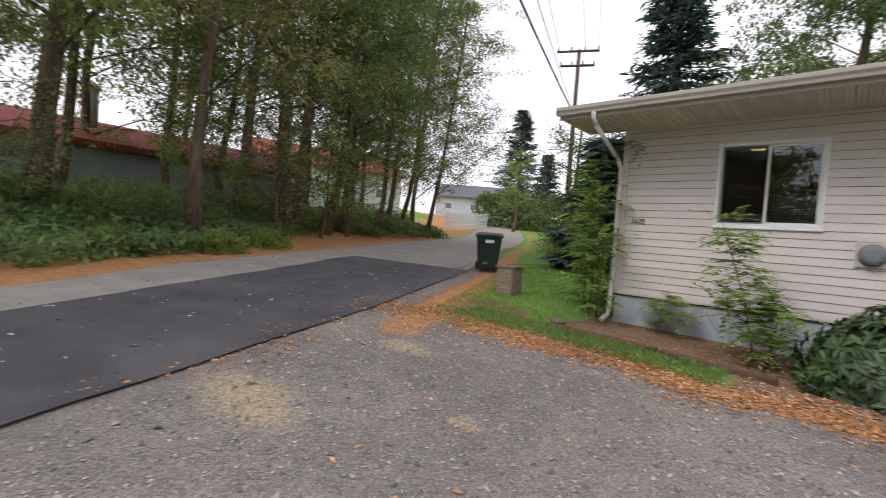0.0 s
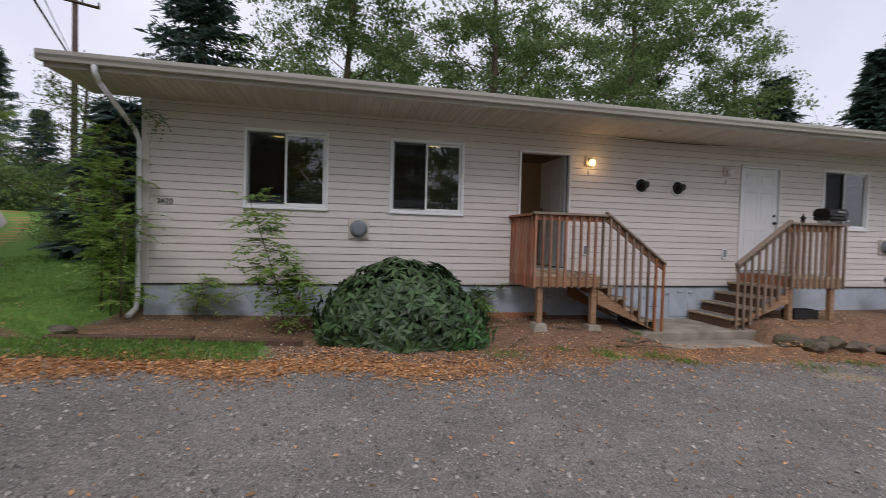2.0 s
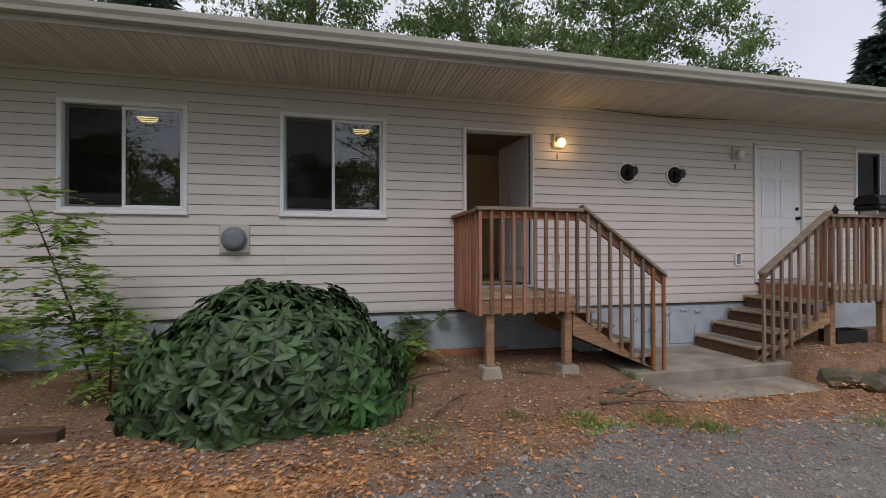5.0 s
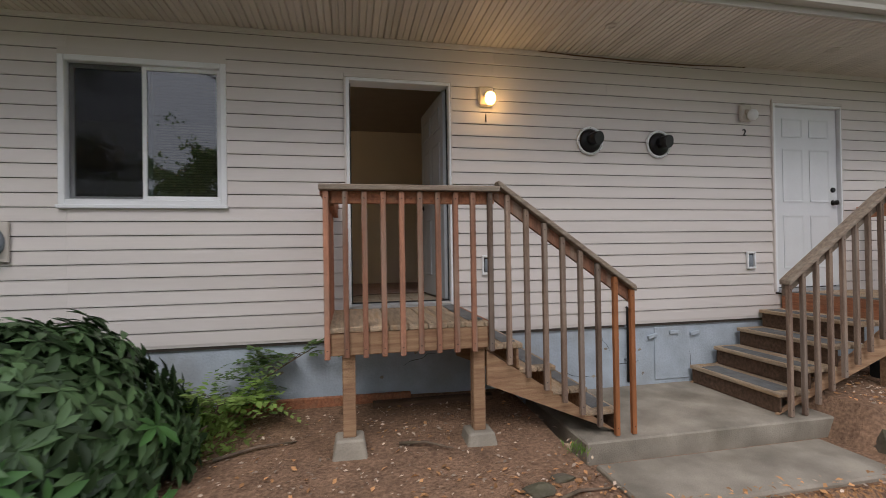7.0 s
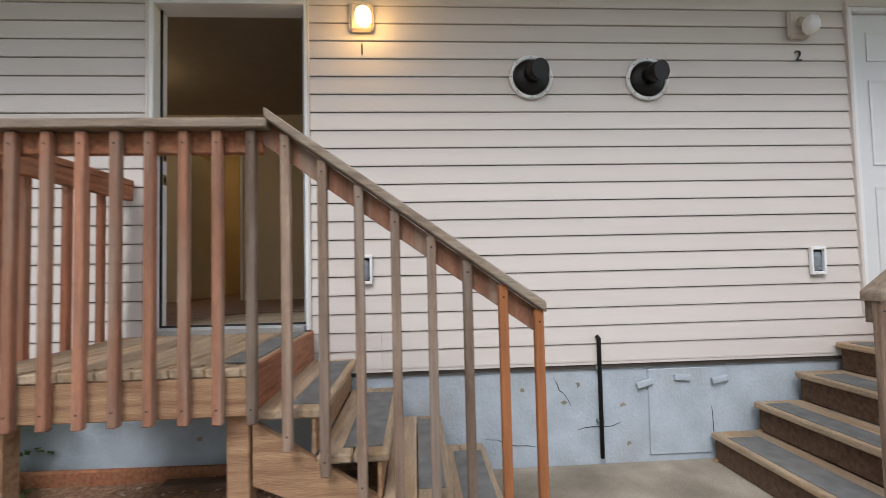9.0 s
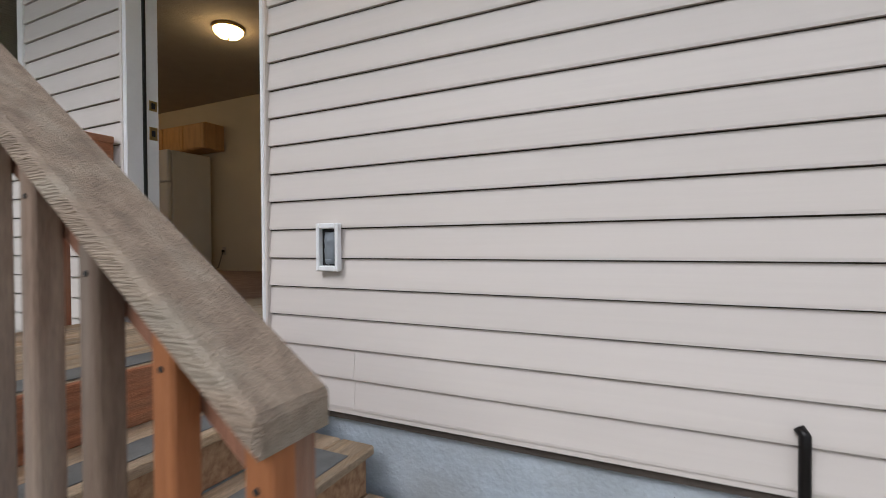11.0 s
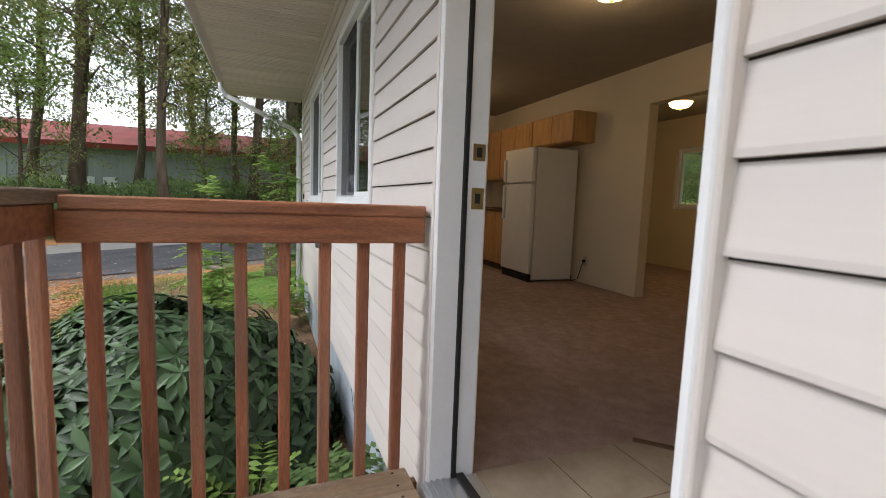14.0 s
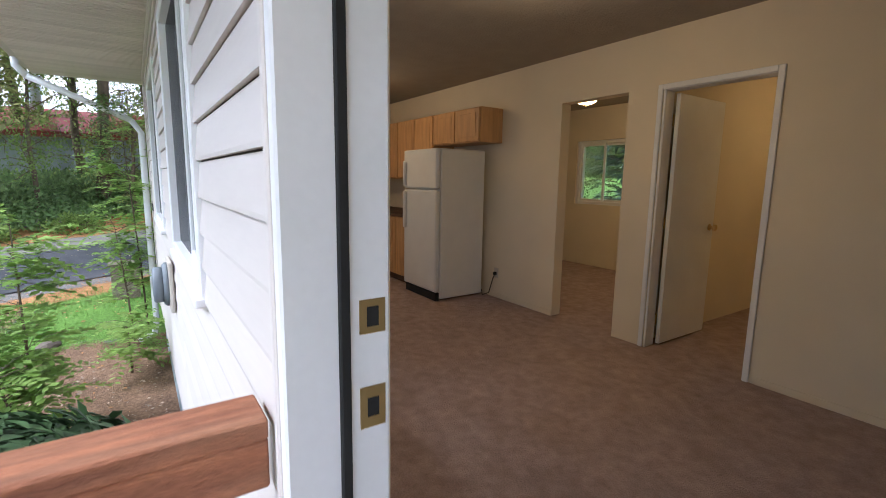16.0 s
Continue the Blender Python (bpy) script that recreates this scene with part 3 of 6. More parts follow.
    panel = mesh_of("soffit_panel", bm, SOFFIT)
    x = X0 - 0.67
    while x < X1 + 0.45:
        shared("soffit_panel", panel, soffit, Matrix.Translation((x, 0, 0)))
        x += 0.116
    boxpart("frieze_trim", (X0 - 0.02, X1, -0.026, -0.001, 3.345, 3.381), SIDING, roof, bevel=0.003)
    bm = bmesh.new()
    tube(bm, [(1.9 + 0.35 * k, -0.05, 3.37 - 0.028 * math.sin(math.pi * k / 7) - 0.004 * (k % 2)) for k in range(8)], [0.004, 0.007, 0.008, 0.009, 0.008, 0.008, 0.006, 0.004], 6)
    part("loose_trim", bm, DARKWOOD, roof, "sagging dark edge of the soffit trim")
    gut = thing("gutter", "beige metal gutter along the whole eave", "gutter")
    bm = bmesh.new()
    prism(bm, [(E - 0.002, 3.44), (E - 0.085, 3.44), (E - 0.095, 3.475), (E - 0.12, 3.51), (E - 0.125, 3.56), (E - 0.112, 3.56), (E - 0.108, 3.512), (E - 0.08, 3.478), (E - 0.075, 3.452), (E - 0.01, 3.452), (E - 0.01, 3.545), (E - 0.002, 3.545)], "x", X0 - 0.72, X1 + 0.62)
    part("trough", bm, GUTTER, gut)
    boxpart("end_cap", (X0 - 0.726, X0 - 0.72, E - 0.124, E - 0.001, 3.44, 3.56), GUTTER, gut, bevel=0.001)
    spout = thing("downspout", "white metal downspout with elbows at the house corner", "downspout")
    bm = bmesh.new()
    tube(bm, [(-6.16, E - 0.055, 3.46), (-6.16, E - 0.055, 3.36), (-6.15, E + 0.03, 3.26)], [0.036] * 3, 6)
    part("elbow", bm, TRIM, spout)
    bm = bmesh.new()
    tube(bm, [(-6.15, E + 0.03, 3.26), (-6.1, -0.16, 2.86)], [0.034] * 2, 6)
    part("offset_pipe", bm, TRIM, spout)
    bm = bmesh.new()
    tube(bm, [(-6.1, -0.16, 2.86), (-6.08, -0.07, 2.72), (-6.08, -0.07, 0.35), (-6.09, -0.1, 0.2), (-6.13, -0.26, 0.11)], [0.036, 0.036, 0.036, 0.038, 0.045], 6)
    part("pipe", bm, TRIM, spout)


def window(k, a, b, z0, z1, y, blind, inward=1):
    """A sliding window of white vinyl: frame, two sashes and panes."""
    w = thing("window_%d" % k, "white vinyl sliding window" + (" with lowered mini blinds" if blind else ""), "window", "house windows", "structure")
    f = 0.05
    s = inward

    def yy(p, q):
        return (y + min(s * p, s * q), y + max(s * p, s * q))
    for name, d in (("frame_side", (a, a + f, z0, z1)), ("frame_side", (b - f, b, z0, z1)), ("frame_head", (a + f, b - f, z1 - f, z1)), ("frame_sill", (a + f, b - f, z0, z0 + f))):
        boxpart(name, (d[0], d[1], *yy(-0.028, 0.1), d[2], d[3]), TRIM, w, bevel=0.006)
    boxpart("sill_lip", (a - 0.01, b + 0.01, *yy(-0.045, -0.005), z0 - 0.025, z0 + 0.006), TRIM, w)
    m = (a + b) / 2
    for x0, x1, dy in ((a + f, m + 0.03, 0.05), (m - 0.03, b - f, 0.012)):
        sash = new("sash")
        sash.parent = w
        t = 0.034
        for d in ((x0, x0 + t, z0 + f, z1 - f), (x1 - t, x1, z0 + f, z1 - f), (x0 + t, x1 - t, z1 - f - t, z1 - f), (x0 + t, x1 - t, z0 + f, z0 + f + t)):
            boxpart("rail", (d[0], d[1], *yy(dy, dy + 0.03), d[2], d[3]), TRIM, sash, bevel=0.003)
        p = boxpart("pane", (x0 + t, x1 - t, *yy(dy + 0.012, dy + 0.018), z0 + f + t, z1 - f - t), GLASS if blind else CLEARGLASS, sash, bevel=0)
        p.visible_shadow = False
    if blind:
        boxpart("head_trim", (a, b, *yy(-0.0165, -0.003), z1 + 0.001, z1 + 0.06), SIDING, w, bevel=0)
        boxpart("insect_screen", (a + f + 0.02, m - 0.031, *yy(0.008, 0.011), z0 + f + 0.01, z1 - f - 0.01), SCREEN, w, "dark insect screen", 0)
        bm = bmesh.new()
        prism(bm, [(0.0, 0.0), (0.011, 0.008), (0.022, 0.004), (0.022, 0.006), (0.011, 0.0105), (0.0, 0.003)], "x", m + 0.02, b - f - 0.03)
        slat = mesh_of("slat", bm, BLIND)
        blinds = thing("window_blind", "pale mini blind hanging inside the window", "blind", "window blinds")
        boxpart("head_rail", (m + 0.01, b - f - 0.02, *yy(0.145, 0.175), z1 - 0.11, z1 - 0.075), BLIND, blinds)
        zz = z0 + 0.08
        while zz < z1 - 0.12:
            shared("slat", slat, blinds, pose(0, y + s * 0.15, zz))
            zz += 0.024


def front_window_reveals():
    for k, (a, b) in enumerate(WINDOWS):
        window(k + 1, a, b, WZ0, WZ1, 0.0, True)
    window(5, -4.4, -3.45, 1.86, 2.86, Y1 - 0.02, False, -1)


def exterior_doors():
    for k, (a, b) in enumerate(DOORS):
        d = thing("door_%d" % (k + 1), "white panelled entry door, " + ("standing wide open inwards" if k == 0 else "closed, with a dark knob and deadbolt"), "door", "entry doors", "structure")
        for name, q in (("jamb", (a, a + 0.03, -0.03, 0.14, DZ0, DZ1)), ("jamb", (b - 0.02, b, -0.03, 0.14, DZ0, DZ1)), ("jamb_head", (a + 0.03, b - 0.02, -0.03, 0.14, DZ1 - 0.03, DZ1))):
            boxpart(name, q, TRIM, d, bevel=0.004)
        for q in ((a - 0.02, a, -0.034, -0.001, DZ0, DZ1), (b, b + 0.012, -0.03, -0.001, DZ0, DZ1), (a - 0.02, b + 0.012, -0.034, -0.001, DZ1 + 0.001, DZ1 + 0.04)):
            boxpart("j_channel", q, SIDING, d, bevel=0.003)
        for q in ((a + 0.03, a + 0.042, 0.052, 0.068, DZ0 + 0.03, DZ1 - 0.03), (b - 0.032, b - 0.02, 0.052, 0.068, DZ0 + 0.03, DZ1 - 0.03)):
            boxpart("weather_strip", q, RUBBER, d, bevel=0.002)
        boxpart("threshold", (a + 0.03, b - 0.03, -0.06, 0.15, DZ0 - 0.01, DZ0 + 0.03), ALU, d, "ribbed aluminium threshold")
        for i in range(4):
            boxpart("threshold_rib", (a + 0.03, b - 0.03, -0.045 + i * 0.022, -0.037 + i * 0.022, DZ0 + 0.03, DZ0 + 0.034), ALU, d, bevel=0.001)
        boxpart("sweep_seal", (a + 0.03, b - 0.03, 0.07, 0.1, DZ0 + 0.03, DZ0 + 0.042), RUBBER, d, bevel=0.003)
        leaf = new("leaf")
        leaf.parent = d
        # the open leaf takes the shaded colour, the closed one plain white
        face = SHADEDDOOR if k == 0 else DOORWHITE
        w, h = b - a - 0.066, 2.06
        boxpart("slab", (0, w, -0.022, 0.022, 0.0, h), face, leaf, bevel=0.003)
        for px0, px1 in ((0.12, w / 2 - 0.05), (w / 2 + 0.05, w - 0.12)):
            for pz0, pz1 in ((0.22, 0.82), (0.98, 1.58), (1.72, 1.93)):
                for s in (-1, 1):
                    bm = bmesh.new()
                    y0, y1 = sorted((s * 0.0222, s * 0.03))
                    box(bm, px0, px1, y0, y1, pz0, pz1)
                    top = [f for f in bm.faces if f.normal.y * s > 0.9]
                    bmesh.ops.inset_region(bm, faces=top, thickness=0.028)
                    for v in {v for f in top for v in f.verts}:
                        v.co.y -= s * 0.005
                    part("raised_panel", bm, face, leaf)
        for kz in (0.97, 1.12):
            for s in (-1, 1):
                bm = bmesh.new()
                lathe(bm, [(0.03, 0.0), (0.032, 0.006), (0.014, 0.012), (0.014, 0.03), (0.027, 0.036), (0.027, 0.056), (0.012, 0.066)] if kz < 1 else [(0.03, 0.0), (0.03, 0.012), (0.022, 0.02)], (0, 0, 0), "y", 16)
                ob = part("knob" if kz < 1 else "deadbolt", bm, BLACK, leaf)
                ob.matrix_basis = pose(w - 0.07, s * 0.022, kz, 0 if s > 0 else 180)
        if k == 0:
            leaf.matrix_basis = pose(b - 0.036, 0.09, DZ0 + 0.045, 0, 0, 94)
        else:
            leaf.matrix_basis = pose(a + 0.033, 0.03, DZ0 + 0.045)
        if k == 0:
            for z, hgt in ((1.855, 0.07), (2.005, 0.055)):
                plate = boxpart("strike_plate", (a + 0.03, a + 0.0325, 0.086, 0.13, z - hgt / 2, z + hgt / 2), BRASS, d, "brass strike plate", 0.0008)
                boxpart("strike_hole", (a + 0.0326, a + 0.0331, 0.098, 0.118, z - 0.016, z + 0.016), RUBBER, plate, bevel=0)


# ---- rooms seen through the door ----
def rooms():
    bm = bmesh.new()
    box(bm, X0 + 0.14, 3.5, 0.14, Y1 - 0.14, 0.6, FLOOR)
    tagged(part("floor", bm, CARPET), "brown cut-pile carpet", "floor", kind="structure")
    bm = bmesh.new()
    prism(bm, [(0.02, 0.15), (0.94, 0.15), (0.94, 1.1), (0.2, 1.08), (0.02, 0.9)], "z", FLOOR, FLOOR + 0.004)
    pad = tagged(part("entry_floor", bm, VINYL), "tan vinyl tile patch inside the door", "floor", kind="structure")
    for q in ((0.326, 0.33, 0.152, 1.08), (0.636, 0.64, 0.152, 1.09)):
        boxpart("tile_joint", (*q, FLOOR + 0.0041, FLOOR + 0.0046), DARKWOOD, pad, bevel=0)
    for y in (0.46, 0.77):
        boxpart("tile_joint", (0.022, 0.938, y, y + 0.004, FLOOR + 0.0042, FLOOR + 0.0047), DARKWOOD, pad, bevel=0)
    boxpart("carpet_bar", (0.2, 0.94, 1.08, 1.11, FLOOR + 0.001, FLOOR + 0.011), DARKWOOD, pad)
    ob = boxpart("carpet_bar", (-0.03, 0.25, -0.015, 0.015, 0.001, 0.011), DARKWOOD, pad)
    ob.matrix_basis = pose(0.035, 0.9, FLOOR, 0, 0, 45)
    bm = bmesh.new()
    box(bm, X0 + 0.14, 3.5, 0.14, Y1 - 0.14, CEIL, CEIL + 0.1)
    tagged(part("ceiling", bm, CEILDIM), "flat cream ceiling, its colour darkened for dim light", "ceiling", kind="structure")
    bm = bmesh.new()
    pierced(bm, "x", 0.141, 0.155, X0 + 0.14, 3.5, FLOOR, CEIL, [(a, b, c if c > 1 else FLOOR, d) for a, b, c, d in holes_front() if b < 3])
    pierced(bm, "x", Y1 - 0.156, Y1 - 0.141, X0 + 0.14, 3.5, FLOOR, CEIL, [(-4.4, -3.45, 1.86, 2.86)])
    box(bm, X0 + 0.14, X0 + 0.155, 0.156, Y1 - 0.157, FLOOR, CEIL)
    box(bm, 3.485, 3.5, 0.156, Y1 - 0.157, FLOOR, CEIL)
    tagged(part("wall_lining", bm, WALLPAINT), "cream painted inner walls", "wall", kind="structure")
    bm = bmesh.new()
    pierced(bm, "x", 3.2, 3.32, X0 + 0.156, 3.484, FLOOR, CEIL, [(-2.39, -1.69, FLOOR, 2.94), (-1.39, -0.62, FLOOR, 2.93)])
    tagged(part("wall_partition", bm, WALLPAINT), "cream partition wall with two doorways", "wall", kind="structure")
    bm = bmesh.new()
    box(bm, -1.56, -1.46, 3.321, Y1 - 0.157, FLOOR, CEIL)
    box(bm, 0.5, 0.6, 3.321, Y1 - 0.157, FLOOR, CEIL)
    tagged(part("wall_cross", bm, WALLPAINT), "cream cross walls between the back rooms", "wall", kind="structure")
    cas = thing("door_casing", "white painted doorway casing", "trim", kind="structure")
    for q in ((-0.64, -0.6, 3.185, 3.2, FLOOR, 2.955), (-1.43, -1.39, 3.185, 3.2, FLOOR, 2.955), (-1.39, -0.64, 3.185, 3.2, 2.915, 2.955)):
        boxpart("casing", q, TRIM, cas)
    for q in ((-0.64, -0.62, 3.2, 3.32, FLOOR, 2.93), (-1.39, -1.37, 3.2, 3.32, FLOOR, 2.93), (-1.37, -0.64, 3.2, 3.32, 2.91, 2.93)):
        boxpart("jamb", q, TRIM, cas)
    d = thing("door_3", "plain white inner door standing open", "door", kind="structure")
    boxpart("leaf", (-1.365, -1.33, 3.335, 4.04, FLOOR + 0.015, 2.9), TRIM, d)
    for z in (1.1, 1.9, 2.7):
        bm = bmesh.new()
        tube(bm, [(-1.372, 3.328, z - 0.045), (-1.372, 3.328, z + 0.045)], [0.008, 0.008], 8)
        part("hinge", bm, BRASS, d)
    bm = bmesh.new()
    lathe(bm, [(0.028, 0), (0.03, 0.006), (0.012, 0.012), (0.012, 0.03), (0.026, 0.038), (0.026, 0.058), (0.01, 0.066)], (-1.33, 3.97, 1.84), "x", 16)
    part("knob", bm, BRASS, d, "brass knob")
    base = thing("baseboard", "low white baseboard", "trim", kind="structure")
    for q in ((-0.56, 3.484), (-3.38, -2.39)):
        boxpart("board", (*q, 3.192, 3.2, FLOOR, FLOOR + 0.05), WALLPAINT, base, bevel=0.002)

    fr = thing("refrigerator", "white top-freezer refrigerator on the carpet", "refrigerator")
    fx0, fx1, fy, ft = -4.12, -3.42, 2.47, 2.545
    boxpart("body", (fx0, fx1, fy + 0.07, 3.13, FLOOR + 0.02, ft), APPLIANCE, fr, bevel=0.012)
    boxpart("door", (fx0, fx1, fy, fy + 0.06, FLOOR + 0.1, 2.1), APPLIANCE, fr, bevel=0.014)
    boxpart("freezer_door", (fx0, fx1, fy, fy + 0.06, 2.115, ft), APPLIANCE, fr, bevel=0.014)
    boxpart("kick_grille", (fx0 + 0.02, fx1 - 0.02, fy + 0.02, fy + 0.07, FLOOR, FLOOR + 0.09), RUBBER, fr)
    for z0, z1 in ((1.65, 2.08), (2.14, 2.42)):
        boxpart("handle", (fx0 + 0.05, fx0 + 0.075, fy - 0.045, fy - 0.001, z0, z1), APPLIANCE, fr, bevel=0.008)
    bm = bmesh.new()
    tube(bm, [(-3.25, 3.185, 1.16), (-3.26, 3.16, 1.1), (-3.3, 3.14, 0.93), (-3.37, 3.1, 0.892), (-3.41, 3.12, 0.95)], [0.005] * 5, 6)
    part("power_cord", bm, RUBBER, fr)
    out = thing("wall_outlet", "small outlet plate with a black plug", "outlet")
    boxpart("plate", (-3.28, -3.21, 3.192, 3.199, 1.11, 1.225), BEIGE, out, bevel=0.002)
    boxpart("plug", (-3.262, -3.228, 3.16, 3.191, 1.145, 1.18), RUBBER, out)

    blank = thing("wall_plate", "small blank cover plate painted like the wall", "wall plate")
    boxpart("plate", (0.14, 0.21, 3.193, 3.199, 1.17, 1.285), WALLPAINT, blank, bevel=0.002)

    def cabinet(x0, x1, y0, z0, z1, doors, label):
        c = thing("cabinet", label, "cabinet", "kitchen cabinets")
        boxpart("body", (x0, x1, y0 + 0.02, 3.199, z0, z1), MAPLE, c)
        w = (x1 - x0) / doors
        for i in range(doors):
            dr = boxpart("door", (x0 + i * w + 0.008, x0 + (i + 1) * w - 0.008, y0, y0 + 0.019, z0 + 0.012, z1 - 0.012), MAPLE, c, bevel=0.004)
            boxpart("panel", (x0 + i * w + 0.06, x0 + (i + 1) * w - 0.06, y0 - 0.005, y0 - 0.0005, z0 + 0.06, z1 - 0.06), MAPLE, dr, bevel=0.003)
        return c
    cabinet(-4.12, -3.22, 2.87, 2.62, 2.985, 2, "maple wall cabinet above the refrigerator")
    cabinet(-5.02, -4.13, 2.87, 2.22, 2.985, 2, "maple wall cabinet above the counter")
    cabinet(-5.88, -5.03, 2.87, 2.22, 2.985, 2, "maple wall cabinet in the corner")
    cabinet(-5.02, -4.16, 2.6, FLOOR + 0.09, 1.74, 2, "maple base cabinet under the counter")
    cabinet(-5.88, -5.03, 2.6, FLOOR + 0.09, 1.74, 2, "maple base cabinet in the corner")
    boxpart("toe_kick", (-5.88, -4.16, 2.66, 3.19, FLOOR, FLOOR + 0.088), DARKWOOD, thing("plinth", "dark plinth under the kitchen cabinets", "plinth"))
    tagged(boxpart("worktop", (-5.89, -4.15, 2.57, 3.198, 1.742, 1.78), DARKWOOD, bevel=0.006), "dark laminate worktop on the base cabinets", "worktop")

    # the last fixture is unseen, added for the warm tone in the second doorway
    for x, y, drop in ((-1.25, 1.66, 0.0), (-4.35, 1.69, 0.0), (-3.1, 4.4, 0.12), (-0.45, 5.0, 0.0)):
        lamp = thing("ceiling_light", "round warm glass ceiling light, switched on", "ceiling light", "ceiling lights")
        bm = bmesh.new()
        lathe(bm, [(0.05 if drop else 0.15, 0.0), (0.05 if drop else 0.15, -0.01 - drop), (0.15, -0.015 - drop), (0.15, -0.02 - drop), (0.14, -0.028 - drop)], (x, y, CEIL), "z", 24)
        part("canopy", bm, BRASS, lamp)
        bm = bmesh.new()
        lathe(bm, [(0.138, -0.028), (0.13, -0.055), (0.1, -0.085), (0.05, -0.102), (0.012, -0.106)], (x, y, CEIL - drop), "z", 24)
        part("shade", bm, LAMPGLOW, lamp, "glowing frosted glass bowl")
        bm = bmesh.new()
        lathe(bm, [(0.012, -0.106), (0.012, -0.12), (0.004, -0.128)], (x, y, CEIL - drop), "z", 12)
        part("finial", bm, BRASS, lamp)
        bulb = new("lamp_light", bpy.data.lights.new("lamp_light", "POINT"))
        bulb.data.energy, bulb.data.color, bulb.data.shadow_soft_size = (0.3 if y > 4.9 else 2.3), (1, 0.74, 0.44), 0.1
        bulb.location = (x, y, CEIL - 0.24 - drop)


def window_daylight():
    """The sky's light through the two front windows of the room, cut down by screens and blinds."""
    for a, b in WINDOWS[:2]:
        day = new("window_daylight", bpy.data.lights.new("window_daylight", "AREA"))
        day.data.shape, day.data.size, day.data.size_y = "RECTANGLE", b - a - 0.15, WZ1 - WZ0 - 0.15
        day.data.energy, day.data.color = 1.0, (0.9, 0.95, 1.0)
        day.matrix_world = look(((a + b) / 2, 0.2, (WZ0 + WZ1) / 2), ((a + b) / 2, 2.0, (WZ0 + WZ1) / 2 - 0.6))


house()
window_daylight()
front_window_reveals()
exterior_doors()
rooms()

# ---- porches ----
def porch(mirror, label, fresh):
    """A raised timber landing with a guard rail and a flight of steps; mirror turns it about for the second door."""
    deck = thing("porch", label, "porch", "timber porches")

    def X(a, b=None):
        if b is None:
            return mirror - a if mirror else a
        p, q = (mirror - b, mirror - a) if mirror else (a, b)
        return p, q

    def slope(bm, x0, z0, x1, z1, y0, y1, depth):
        """A sloping timber, by the two ends of its upper edge."""
        prism(bm, [(X(x0), z0), (X(x1), z1), (X(x1), z1 - depth), (X(x0), z0 - depth)], "y", y0, y1)

    rng = random.Random(3 if mirror else 2)
    T = 0.86
    bm = bmesh.new()
    lathe(bm, [(0.0055, 0), (0.004, 0.0015)], (0, 0, 0), "z", 6)
    nail = mesh_of("nail", bm, RUBBER)
    # deck boards run out from the wall
    x = -0.13
    while x < 0.98:
        w = min(0.138, 1.005 - x)
        bm = bmesh.new()
        box(bm, *X(x, x + w - 0.006), -1.105 - rng.uniform(0, 0.012), -0.064, T - 0.038, T - rng.uniform(0, 0.004), 0.004)
        board = part("deck_board", bm, DECK, deck)
        for y in (-1.06, -0.12):
            for dx in (0.03, 0.105):
                if dx < w - 0.02:
                    shared("nail", nail, board, pose(X(x + dx), y, T - 0.0005))
        x += 0.138
    bm = bmesh.new()
    box(bm, *X(0.86, 0.985), -1.03, -0.1, T + 0.0005, T + 0.004)
    part("grip_strip", bm, GRIP, deck, "grey grit strip worn at its edges")
    boxpart("rim_joist", (*X(-0.12, 1.0), -1.105, -1.067, 0.665, T - 0.04), RIM, deck)
    boxpart("rim_joist", (*X(-0.12, -0.082), -1.066, -0.03, 0.665, T - 0.04), RIM, deck)
    boxpart("rim_joist", (*X(0.962, 1.0), -1.066, -0.03, 0.665, T - 0.04), RAILY, deck)
    boxpart("joist", (*X(0.43, 0.468), -1.066, -0.03, 0.665, T - 0.04), RIM, deck)
    for px in (0.0, 0.94):
        g = float(ground_z(X(px), -1.08)) if mirror else (0.085 if px < 0.5 else 0.05)
        boxpart("post", (*X(px - 0.045, px + 0.045), -1.062, -0.972, g, 0.82), RIM, deck, bevel=0.006)
    # pickets stand outside the rim
    bm = bmesh.new()
    box(bm, -0.0185, 0.0185, -0.0185, 0.0185, 0, 1, 0.004)
    upright = mesh_of("picket", bm, PICKET)
    bm = bmesh.new()
    box(bm, -0.0185, 0.0185, -0.0185, 0.0185, 0, 1, 0.004)
    upright_new = mesh_of("picket", bm, CEDAR)
    bm = bmesh.new()
    box(bm, -0.0185, 0.0185, -0.0185, 0.0185, 0, 1, 0.004)
    upright_worn = mesh_of("picket", bm, WORNPICKET)
    bm = bmesh.new()
    box(bm, -0.0185, 0.0185, -0.0185, 0.0185, 0, 1, 0.004)
    upright_grey = mesh_of("picket", bm, GREYPICKET)

    bm = bmesh.new()
    lathe(bm, [(0.0045, 0), (0.0035, -0.0015)], (0, -0.0186, 0), "y", 6)
    screw = mesh_of("screw", bm, RUBBER)

    def picket(px, py, z0, z1, new_wood=False, grey=False, worn=False):
        ob = shared("picket", upright_new if new_wood else (upright_grey if grey else (upright_worn if worn else upright)), deck, Matrix.Translation((X(px), py, z0)) @ Matrix.Rotation(rng.uniform(-0.03, 0.03), 4, "Z") @ Matrix.Diagonal((1, 1, z1 - z0, 1)))
        for z in (z0 + 0.06, z1 - 0.05):
            shared("screw", screw, ob, Matrix.Translation((0, 0, (z - z0) / (z1 - z0))) @ Matrix.Diagonal((1, 1, 1 / (z1 - z0), 1)))
    n = 10
    for i in range(n):
        picket(-0.14 + i * (1.02 + 0.14) / (n - 1), -1.125, 0.655 - rng.uniform(0, 0.015), 1.795, False, bool(mirror) or i == n - 1, True)
